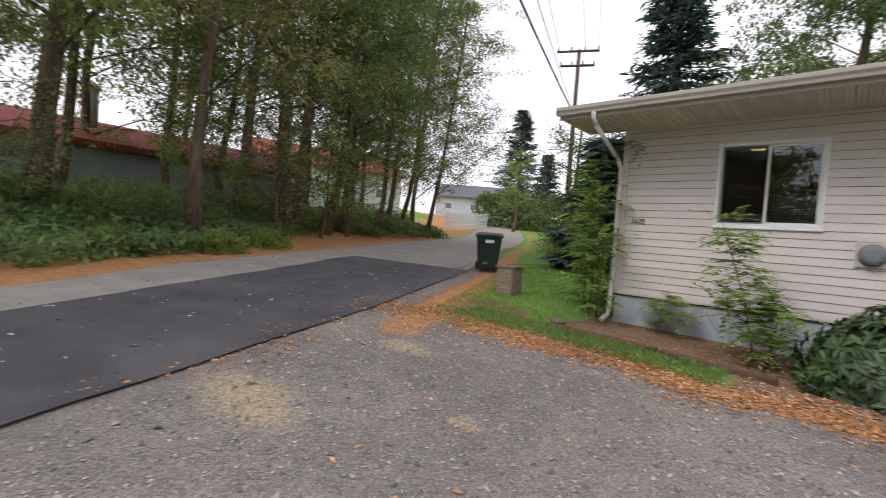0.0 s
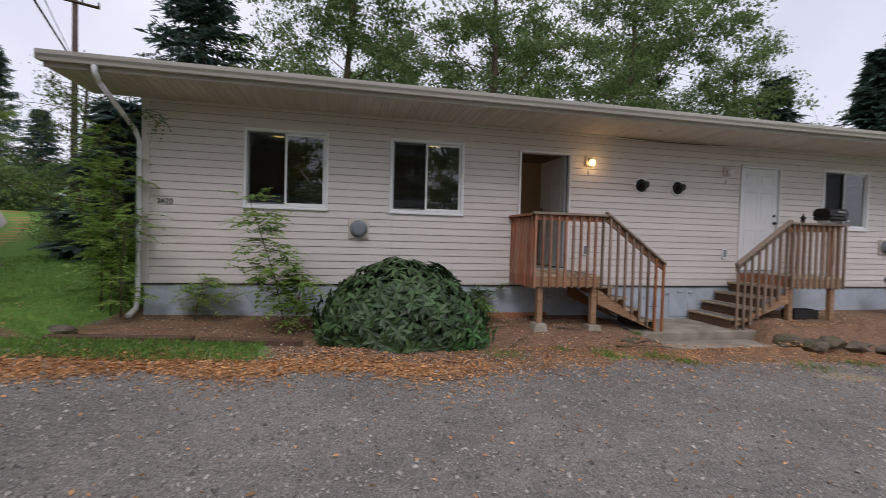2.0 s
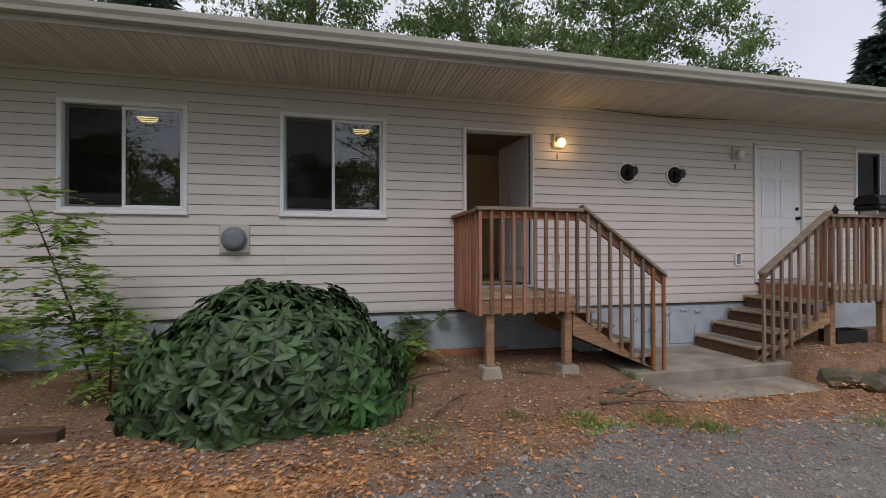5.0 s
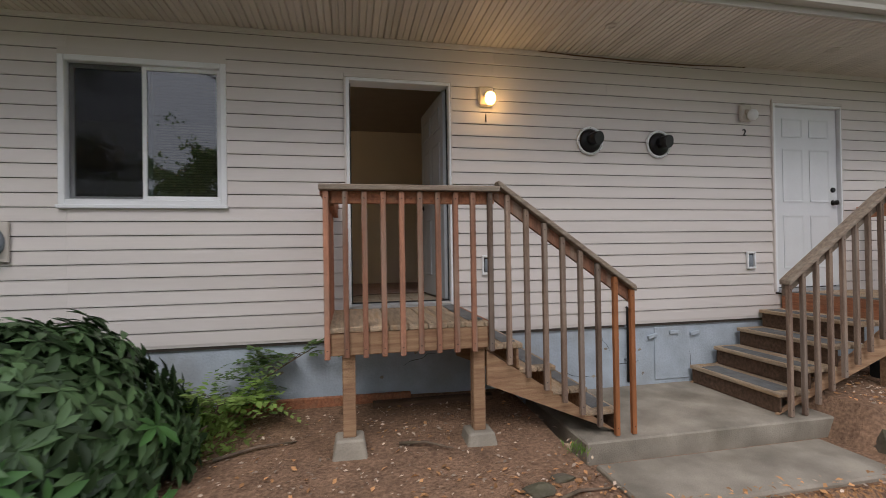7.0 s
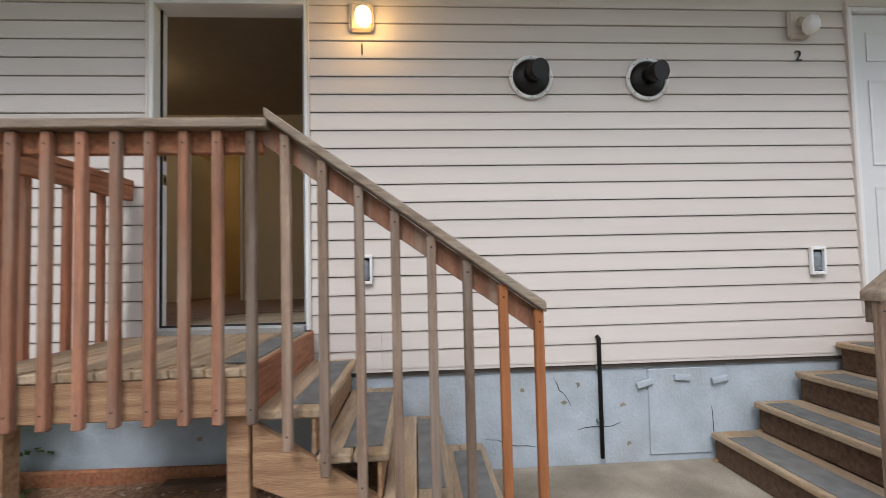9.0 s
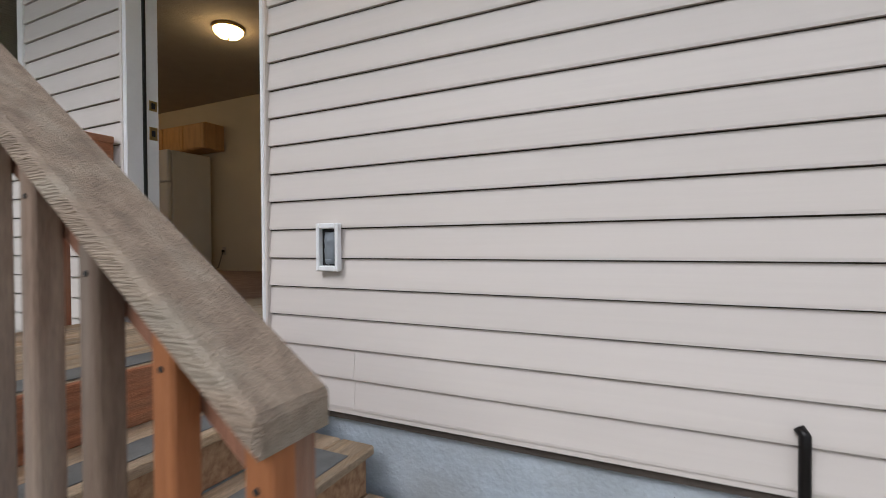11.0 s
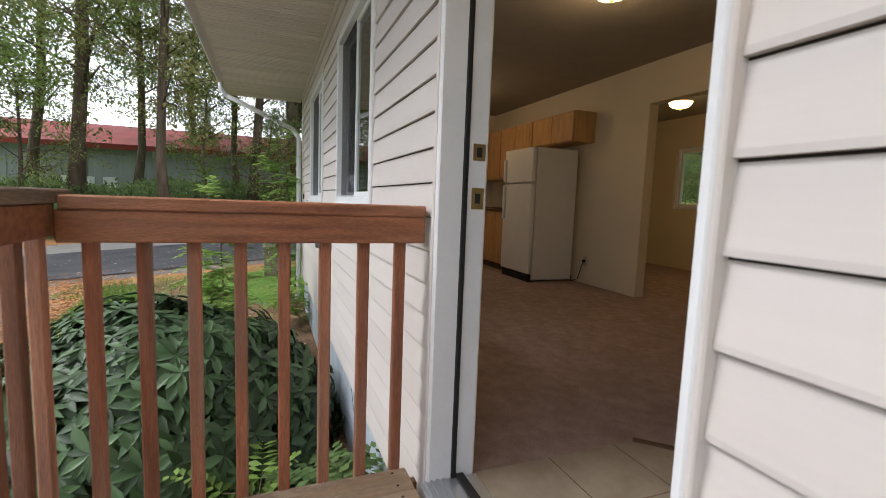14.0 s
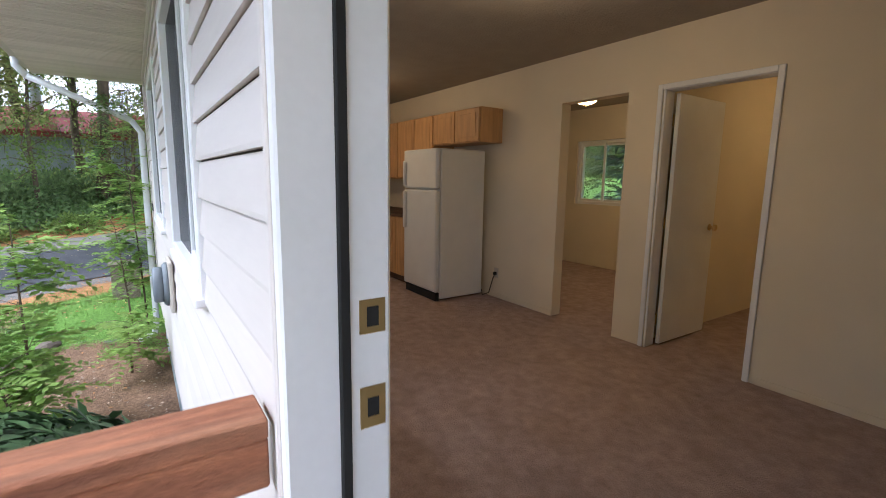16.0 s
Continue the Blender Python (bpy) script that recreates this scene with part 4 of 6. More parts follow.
    for i in range(8):
        picket(-0.142, -1.0 + i * 0.128, 0.64, 1.78)
    boxpart("rail_cap", (*X(-0.185, 1.09), -1.165, -1.055, 1.80, 1.838), RAILX, deck, "weathered grey rail cap", 0.004)
    boxpart("rail_cap", (*X(-0.185, -0.078), -1.052, -0.03, 1.785, 1.823), RAILY, deck, "", 0.004)
    boxpart("rail", (*X(-0.105, 1.06), -1.104, -1.066, 1.712, 1.799), RAILY, deck)
    boxpart("rail", (*X(-0.121, -0.083), -1.062, -0.03, 1.695, 1.784), RAILY, deck)
    # steps
    run, rise = (0.3 if mirror else 0.262), 0.186
    for i in range(4):
        x0 = 1.0 + i * run
        z = T - (i + 1) * rise
        tread = new("tread")
        tread.parent = deck
        for a, b in ((x0 - 0.01, x0 + 0.128), (x0 + 0.134, x0 + run + 0.02)):
            bm = bmesh.new()
            box(bm, *X(a, b), -1.07, -0.03, z - 0.038, z, 0.007)
            part("board", bm, DECK, tread)
        boxpart("grip_strip", (*X(x0 + 0.136 - 0.05 * (i % 2), x0 + run - 0.012), -1.0, -0.1 - 0.05 * (i % 2), z + 0.0005, z + 0.004), GRIP, tread, "grey grit strip", 0.001)
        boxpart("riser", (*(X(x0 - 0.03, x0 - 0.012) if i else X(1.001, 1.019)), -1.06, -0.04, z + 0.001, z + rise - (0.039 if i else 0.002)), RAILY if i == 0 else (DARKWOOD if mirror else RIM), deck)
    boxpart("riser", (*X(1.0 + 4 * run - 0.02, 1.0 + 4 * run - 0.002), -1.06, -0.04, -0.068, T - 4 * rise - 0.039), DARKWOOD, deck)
    for y in (-1.066, -0.07):
        bm = bmesh.new()
        slope(bm, 1.0, T - 0.23, 1.0 + 4.08 * run, T - 0.23 - 4.02 * rise, y, y + 0.036, 0.25)
        for v in bm.verts:
            v.co.z = max(v.co.z, -0.068)
        part("stringer", bm, RIM, deck)
    # handrail
    def top(px):
        return 1.845 - (px - 1.09) * (1.845 - 1.045) / (2.2 - 1.09)
    bm = bmesh.new()
    slope(bm, 1.08, top(1.08) + 0.03, 2.185, top(2.185) + 0.03, -1.165, -1.06, 0.045)
    bmesh.ops.bevel(bm, geom=bm.edges[:], offset=0.006, segments=1, affect="EDGES")
    part("handrail_cap", bm, RAILX, deck, "weathered grey handrail")
    bm = bmesh.new()
    slope(bm, 1.06, top(1.06) - 0.02, 2.165, top(2.165) - 0.02, -1.104, -1.066, 0.1)
    part("handrail", bm, RAILX if mirror else WORNPICKET, deck)
    for i in range(8):
        px = 1.155 + i * 0.1435
        picket(px, -1.125, max(0.60 - (px - 1.06) * 0.72, -0.066), top(px) - 0.02, fresh and i > 5, True)
    return deck


def pier(x, y, top):
    bm = bmesh.new()
    bmesh.ops.create_cone(bm, cap_ends=True, segments=4, radius1=0.2, radius2=0.135, depth=0.24)
    bmesh.ops.rotate(bm, verts=bm.verts[:], matrix=Matrix.Rotation(radians(45), 3, "Z"))
    bmesh.ops.bevel(bm, geom=bm.edges[:], offset=0.012, segments=1, affect="EDGES")
    bmesh.ops.translate(bm, verts=bm.verts[:], vec=(x, y, top - 0.12))
    tagged(part("pier_block", bm, CONCRETE), "rough concrete pier block under a porch post", "pier block", "pier blocks")


porch(0, "weathered timber porch with steps at the open door", True)
porch(5.80, "weathered timber porch with steps at the closed door", False)
pier(0.0, -1.02, 0.085)
pier(0.94, -1.02, 0.05)


def slabs():
    bm = bmesh.new()
    box(bm, 1.72, 4.02, -1.2, 0.018, -0.32, -0.07, 0.012)
    tagged(part("slab", bm, CONCRETE), "worn concrete landing slab between the steps", "slab", kind="structure")
    bm = bmesh.new()
    box(bm, 1.75, 3.75, -1.86, -1.26, -0.42, -0.2, 0.015)
    tagged(part("path_slab", bm, CONCRETE), "flat concrete step slab dusted with leaves", "slab", kind="structure")


slabs()


# ---- fixtures on the front wall ----
def porch_light(x, z, lit, number):
    f = thing("porch_light", "square beige porch light, " + ("glowing warm" if lit else "switched off"), "wall light", "porch lights")
    boxpart("back_plate", (x - 0.08, x + 0.08, -0.05, -0.018, z - 0.1, z + 0.1), BEIGE, f, bevel=0.02)
    boxpart("bracket", (x - 0.03, x + 0.035, -0.1, -0.05, z - 0.02, z + 0.035), BEIGE, f, bevel=0.012)
    bm = bmesh.new()
    lathe(bm, [(0.02, 0.03), (0.04, 0.015), (0.052, -0.02), (0.05, -0.06), (0.03, -0.085), (0.008, -0.09)], (x + 0.02, -0.115, z - 0.01), "z", 20)
    part("glass_jar", bm, PORCHGLOW if lit else TRIM, f, "glowing glass jar" if lit else "frosted glass jar")
    if lit:
        b = new("porch_bulb", bpy.data.lights.new("porch_bulb", "POINT"))
        b.data.energy, b.data.color, b.data.shadow_soft_size = 1.6, (1, 0.62, 0.25), 0.05
        b.location = (x + 0.03, -0.2, z - 0.05)
    d = thing("unit_number", "small black house number on the siding", "number")
    writing(number, 0.105, pose(x, -0.022, z - 0.245, 90), BLACK, d)


porch_light(1.345, 2.885, True, "1")
porch_light(4.35, 2.86, False, "2")
numbers = thing("house_number", "black house numbers on the siding by the corner", "number")
writing("2620", 0.115, pose(-5.74, -0.022, 1.8, 90), BLACK, numbers)


def duct_hood(x, z):
    v = thing("duct_hood", "round black vent hood in a white ring", "vent hood", "vent hoods")
    bm = bmesh.new()
    lathe(bm, [(0.148, -0.018), (0.148, -0.03), (0.136, -0.036), (0.122, -0.03), (0.122, -0.018)], (x, 0, z), "y", 28)
    part("ring", bm, TRIM, v)
    for k in range(8):
        bm = bmesh.new()
        lathe(bm, [(0.005, 0), (0.004, -0.003)], (x + 0.137 * math.cos(k * math.tau / 8), -0.036, z + 0.137 * math.sin(k * math.tau / 8)), "y", 6)
        part("screw", bm, METER, v)
    bm = bmesh.new()
    lathe(bm, [(0.121, -0.01), (0.121, -0.034), (0.1, -0.05), (0.055, -0.06), (0.02, -0.062)], (x, 0, z), "y", 28)
    part("dish", bm, BLACK, v)
    bm = bmesh.new()
    tube(bm, [(x, -0.05, z + 0.01), (x + 0.01, -0.1, z + 0.012), (x + 0.03, -0.16, z + 0.002)], [0.058, 0.062, 0.066], 16)
    part("spout", bm, BLACK, v)


duct_hood(2.46, 2.49)
duct_hood(3.26, 2.48)


def dryer_vent(x, z, tilt):
    v = thing("wall_vent", "grey plastic round vent on a square plate", "vent", "wall vents")
    boxpart("plate", (x - 0.165, x + 0.165, -0.045, -0.018, z - 0.165, z + 0.165), BEIGE, v, bevel=0.008)
    bm = bmesh.new()
    lathe(bm, [(0.145, -0.045), (0.145, -0.06), (0.13, -0.075)], (x, 0, z), "y", 28)
    part("collar", bm, METER, v)
    bm = bmesh.new()
    lathe(bm, [(0.115, -0.07), (0.12, -0.115), (0.11, -0.13), (0.06, -0.134), (0.02, -0.135)], (x, 0, z), "y", 28)
    part("cap", bm, METER, v)


dryer_vent(-2.82, 1.5, 0)
dryer_vent(8.53, 1.45, 0)


def phone_box(x, z):
    b = thing("wall_box", "white framed doorbell box recessed in siding", "wall box", "wall boxes")
    for q in ((x - 0.055, x - 0.038, z - 0.095, z + 0.095), (x + 0.038, x + 0.055, z - 0.095, z + 0.095), (x - 0.038, x + 0.038, z + 0.073, z + 0.095), (x - 0.038, x + 0.038, z - 0.095, z - 0.073)):
        boxpart("frame", (q[0], q[1], -0.045, -0.017, q[2], q[3]), TRIM, b, bevel=0.004)
    boxpart("back", (x - 0.038, x + 0.038, -0.021, -0.018, z - 0.073, z + 0.073), RUBBER, b, bevel=0)
    # a creased soft cover with a tab at its foot
    bm = bmesh.new()
    made = bmesh.ops.create_grid(bm, x_segments=10, y_segments=18, size=1.0)["verts"]
    for v in made:
        u, w = v.co.x, v.co.y
        pinch = 1 - 0.22 * abs(w) ** 3
        v.co = Vector((x + 0.004 + 0.03 * u * pinch, -0.024 - 0.012 * (1 - u * u) * (1 - w**4) - 0.004 * noise.noise((u * 2.5 + x, w * 3.5, 1)), z - 0.004 + 0.064 * w + 0.003 * noise.noise((u * 2, w, x))))
    part("cover", bm, METER, b, "creased grey weather cover").data.polygons.foreach_set("use_smooth", [True] * 180)
    boxpart("tab", (x - 0.012, x + 0.02, -0.04, -0.034, z - 0.062, z - 0.046), METER, b, bevel=0.003)


phone_box(1.335, 1.235)
phone_box(4.395, 1.225)
pipe = thing("standpipe", "thin black pipe up the foundation wall", "pipe")
bm = bmesh.new()
tube(bm, [(2.85, -0.025, -0.02), (2.85, -0.03, 0.7), (2.85, -0.032, 0.75), (2.84, -0.02, 0.765)], [0.014] * 4, 10)
part("tube", bm, BLACK, pipe)
for z in (0.2, 0.55):
    boxpart("clip", (2.83, 2.87, -0.03, 0.019, z, z + 0.02), METER, pipe)
crack = thing("soffit_light", "small recessed round vent in the soffit", "vent")
for x, y in ((2.35, -0.62), (4.9, -0.55)):
    bm = bmesh.new()
    lathe(bm, [(0.06, -0.002), (0.05, -0.012), (0.03, -0.012), (0.028, -0.004)], (x, y, 3.382), "z", 18)
    part("rim", bm, BEIGE, crack)

# ---- things in the yard ----
def timber(name, label, a, b, w, h, material, group=""):
    """A squared length of wood from point a to point b."""
    a, b = Vector(a), Vector(b)
    bm = bmesh.new()
    box(bm, 0, (b - a).length, -w / 2, w / 2, 0, h, 0.008)
    ob = part(name, bm, material)
    ob.matrix_basis = Matrix.Translation(a) @ (b - a).to_track_quat("X", "Z").to_matrix().to_4x4()
    return tagged(ob, label, "timber", group)


timber("plank", "reddish board lying against the foundation", (-1.1, -0.1, 0.0), (0.55, -0.12, -0.01), 0.04, 0.1, RAILY)
timber("plank", "dark old board in the shade under the porch", (0.2, -0.22, -0.01), (1.3, -0.2, -0.02), 0.1, 0.06, DARKWOOD)
timber("edging_log", "rotting log edging the dirt bed", (-6.2, -2.02, 0.12), (-4.7, -2.1, 0.09), 0.12, 0.1, DARKWOOD, "bed edging")
timber("edging_log", "rotting log edging the dirt bed", (-4.65, -2.12, 0.09), (-3.5, -2.16, 0.05), 0.11, 0.09, DARKWOOD, "bed edging")
timber("plank", "short pale board on the dirt", (7.1, -1.25, 0.09), (8.3, -1.3, 0.08), 0.14, 0.035, DECK)
timber("plank", "flat grey offcut on the dirt", (1.45, -1.35, -0.16), (1.62, -1.05, -0.13), 0.1, 0.02, DECK)
timber("fence_post", "lone reddish timber post", (8.42, -0.9, 0.02), (8.42, -0.9, 1.83), 0.1, 0.1, RIM)
stump = thing("post_box", "short square grey wooden box post on the lawn", "post box")
gz = float(ground_z(-7.95, -0.4))
for q in ((-8.13, -8.1, -0.58, -0.22), (-7.8, -7.77, -0.58, -0.22), (-8.1, -7.8, -0.58, -0.55), (-8.1, -7.8, -0.25, -0.22)):
    boxpart("side_board", (*q, gz - 0.02, gz + 0.5), RAILX, stump)
boxpart("lid", (-8.16, -7.74, -0.61, -0.19, gz + 0.5, gz + 0.54), RAILX, stump)

BIN = mat("dark_green_bin_plastic", (0.022, 0.045, 0.04), 0.5, var=0.15, scale=4, bump=0.05)
BINLID = mat("dusty_bin_lid", (0.16, 0.15, 0.125), 0.7, var=0.25, scale=5, bump=0.1)


def wheelie_bin(m):
    b = thing("wheeled_bin", "dark green wheeled garbage bin with a dusty lid", "garbage bin")
    bm = bmesh.new()
    made = box(bm, -0.33, 0.33, -0.38, 0.38, 0.04, 0.98)
    for v in made:
        if v.co.z < 0.5:
            v.co.x, v.co.y = v.co.x * 0.74, v.co.y * 0.72
    bmesh.ops.bevel(bm, geom=bm.edges[:], offset=0.035, segments=2, affect="EDGES")
    part("body", bm, BIN, b)
    boxpart("rim", (-0.36, 0.36, -0.41, 0.41, 0.93, 0.985), BIN, b, bevel=0.015)
    bm = bmesh.new()
    made = box(bm, -0.37, 0.37, -0.43, 0.44, 0.986, 1.06, 0.0)
    for v in made:
        if v.co.z > 1.0:
            v.co.x, v.co.y = v.co.x * 0.88, v.co.y * 0.88
    bmesh.ops.bevel(bm, geom=bm.edges[:], offset=0.015, segments=2, affect="EDGES")
    part("lid", bm, BINLID, b)
    boxpart("handle", (-0.25, 0.25, 0.44, 0.48, 0.92, 0.96), BIN, b, bevel=0.012)
    boxpart("badge", (-0.12, 0.12, -0.372, -0.364, 0.78, 0.87), TRIM, b, "pale oval badge", 0.02)
    boxpart("badge", (-0.14, -0.02, -0.3, -0.29, 0.2, 0.28), METER, b, "", 0.01)
    for s in (-1, 1):
        bm = bmesh.new()
        lathe(bm, [(0.04, -0.03), (0.12, -0.03), (0.13, 0), (0.12, 0.03), (0.04, 0.03)], (s * 0.27, 0.26, 0.13), "x", 20)
        part("wheel", bm, RUBBER, b)
    b.matrix_basis = m
    return b


wheelie_bin(pose(-10.45, 2.3, float(ground_z(-10.45, 2.3)) + 0.01, 0, 0, 40))


def kettle_grill(m):
    g = thing("kettle_grill", "black kettle barbecue on three legs", "barbecue")
    bm = bmesh.new()
    lathe(bm, [(0.02, 0.50), (0.14, 0.52), (0.23, 0.59), (0.275, 0.69), (0.275, 0.7)], (0, 0, 0), "z", 28)
    part("bowl", bm, BLACK, g)
    bm = bmesh.new()
    lathe(bm, [(0.282, 0.7), (0.28, 0.72), (0.24, 0.81), (0.14, 0.875), (0.02, 0.895)], (0, 0, 0), "z", 28)
    part("lid", bm, BLACK, g)
    boxpart("lid_handle", (-0.06, 0.06, -0.012, 0.012, 0.9, 0.93), DARKWOOD, g)
    for k in range(3):
        a = k * math.tau / 3 + 0.4
        bm = bmesh.new()
        tube(bm, [(0.16 * math.cos(a), 0.16 * math.sin(a), 0.53), (0.3 * math.cos(a), 0.3 * math.sin(a), 0.03 if k else 0.07)], [0.012, 0.012], 8)
        leg = part("leg", bm, ALU, g)
        if k != 1:
            bm = bmesh.new()
            lathe(bm, [(0.02, -0.02), (0.07, -0.02), (0.075, 0), (0.07, 0.02), (0.02, 0.02)], (0.3 * math.cos(a), 0.3 * math.sin(a), 0.075), "x", 16)
            part("wheel", bm, RUBBER, leg)
    bm = bmesh.new()
    lathe(bm, [(0.1, 0.24), (0.14, 0.245), (0.14, 0.25)], (0, 0, 0), "z", 20)
    part("ash_tray", bm, ALU, g)
    g.matrix_basis = m


kettle_grill(pose(7.98, -0.75, 0.07, 0, 0, 20))


def table_grill(m):
    g = thing("portable_grill", "small black portable gas grill on the rail", "barbecue")
    boxpart("tray", (-0.24, 0.24, -0.15, 0.15, 0.06, 0.14), BLACK, g, bevel=0.02)
    bm = bmesh.new()
    prism(bm, [(-0.15, 0.0), (0.15, 0.0), (0.14, 0.08), (0.08, 0.13), (-0.08, 0.13), (-0.14, 0.08)], "x", -0.24, 0.24)
    lid = part("lid", bm, BLACK, g)
    lid.matrix_basis = pose(0, 0, 0.143)
    boxpart("handle", (-0.1, 0.1, -0.19, -0.165, 0.2, 0.22), ALU, g)
    for s in (-1, 1):
        boxpart("leg", (s * 0.18 - 0.015, s * 0.18 + 0.015, -0.1, 0.1, 0.0, 0.06), ALU, g)
    boxpart("side_shelf", (0.245, 0.36, -0.1, 0.1, 0.06, 0.075), TRIM, g)
    g.matrix_basis = m


table_grill(pose(5.62, -1.09, 1.838, 0, 0, 6))
lantern = thing("lantern", "small black lantern standing on the porch rail", "lantern")
bm = bmesh.new()
lathe(bm, [(0.05, 0), (0.05, 0.02), (0.035, 0.03), (0.035, 0.13), (0.055, 0.14), (0.02, 0.19), (0.012, 0.21)], (5.9, -0.35, 1.838), "z", 16)
part("body", bm, RUBBER, lantern)
bm = bmesh.new()
tube(bm, [(5.87, -0.35, 2.04), (5.9, -0.35, 2.08), (5.93, -0.35, 2.04)], [0.004] * 3, 6)
part("bail", bm, RUBBER, lantern)
box_low = thing("planter_box", "low black plastic box in the dirt", "planter")
for q in ((5.05, 5.6, -0.98, -0.95), (5.05, 5.6, -0.75, -0.72), (5.05, 5.08, -0.95, -0.75), (5.57, 5.6, -0.95, -0.75)):
    boxpart("wall", (*q, 0.06, 0.24), RUBBER, box_low)
boxpart("soil", (5.08, 5.57, -0.95, -0.75, 0.06, 0.18), DARKWOOD, box_low, bevel=0)
ac = thing("window_air_conditioner", "white window air conditioner in the slider", "air conditioner")
boxpart("case", (9.15, 9.62, -0.3, 0.05, 1.86, 2.2), TRIM, ac, bevel=0.015)
boxpart("side_grille", (9.18, 9.59, -0.306, -0.3005, 1.9, 2.16), METER, ac)
boxpart("filler_panel", (9.64, 9.76, -0.02, 0.0, 1.86, 2.2), TRIM, ac)


# ---- foliage tools ----
def scatter(name, shape, faces, at, turn, size, material, parent=None):
    """One mesh of many small pieces: a template set at each place with its own turn and size."""
    shape = np.asarray(shape, float)
    n, v = len(at), len(shape)
    size = np.asarray(size, float)
    size = size[:, None] if size.ndim == 1 else size
    pts = (shape[None] * size[:, None, :]) @ np.transpose(turn, (0, 2, 1)) + at[:, None]
    loops = []
    starts, totals, run = [], [], 0
    for f in faces:
        loops.append(np.asarray(f))
    per = np.concatenate(loops)
    idx = (np.arange(n)[:, None] * v + per[None]).ravel()
    lens = np.tile([len(f) for f in faces], n)
    me = bpy.data.meshes.new(name)
    me.vertices.add(n * v)
    me.vertices.foreach_set("co", pts.astype(np.float32).ravel())
    me.loops.add(len(idx))
    me.loops.foreach_set("vertex_index", idx.astype(np.int32))
    me.polygons.add(len(lens))
    me.polygons.foreach_set("loop_start", np.r_[0, np.cumsum(lens)[:-1]].astype(np.int32))
    me.update(calc_edges=True)
    me.materials.append(material)
    ob = new(name, me)
    ob.parent = parent
    return ob


def frames(direction, up):
    """Turns whose x runs along direction and whose z leans to up."""
    x = direction / np.linalg.norm(direction, axis=1, keepdims=True)
    y = np.cross(up, x)
    y /= np.linalg.norm(y, axis=1, keepdims=True) + 1e-9
    return np.stack([x, y, np.cross(x, y)], -1)


def unit(rng, n):
    v = rng.normal(size=(n, 3))
    return v / np.linalg.norm(v, axis=1, keepdims=True)


LEAF = ((0, 0, 0), (0.5, 0.26, 0.06), (1, 0, -0.06), (0.5, -0.26, 0.06))
LEAF_F = ((0, 1, 2), (0, 2, 3))
BLADE = ((0, 0, 0), (0.25, 0.125, 0.03), (0.62, 0.16, 0.02), (1, 0, -0.14), (0.62, -0.16, 0.02), (0.25, -0.125, 0.03), (0.45, 0, -0.025))
BLADE_F = ((0, 6, 1), (1, 6, 2), (2, 6, 3), (3, 6, 4), (4, 6, 5), (5, 6, 0))


def leafmat(name, base, alt, trans=0.35, rough=0.55, island=0.35, spec=0.3):
    return mat(name, base, rough, var=0.25, scale=0.6, fine=8, bump=0, alt=alt, island=island, trans=trans, spec=spec)


BARK = mat("rough_bark", (0.21, 0.15, 0.105), 0.95, var=0.45, scale=2.5, fine=16, bump=0.9, stretch=(3, 3, 0.7), alt=(0.095, 0.068, 0.05), dirt=(0.1, 0.11, 0.055), dirt_amount=0.5)
GREENS = [leafmat("leaf_olive", (0.33, 0.37, 0.125), (0.2, 0.25, 0.08), 0.6), leafmat("leaf_dark", (0.23, 0.31, 0.12), (0.14, 0.21, 0.08), 0.6), leafmat("leaf_bright", (0.3, 0.4, 0.11), (0.18, 0.27, 0.065), 0.6), leafmat("leaf_yellow_olive", (0.34, 0.34, 0.12), (0.2, 0.21, 0.07), 0.6)]
NEEDLE = leafmat("blue_green_needles", (0.13, 0.19, 0.16), (0.075, 0.12, 0.1), 0.35)
LOCUST = leafmat("sapling_leaf", (0.38, 0.52, 0.15), (0.26, 0.4, 0.1), 0.5)
RHODO = leafmat("dark_glossy_leaf", (0.085, 0.145, 0.055), (0.042, 0.08, 0.032), 0.12, 0.46, 0.6, 0.4)
RHODO_NEW = leafmat("young_glossy_leaf", (0.085, 0.19, 0.05), (0.05, 0.13, 0.035), 0.2, 0.4)
IVY = leafmat("ivy_leaf", (0.2, 0.3, 0.1), (0.1, 0.17, 0.06), 0.4)


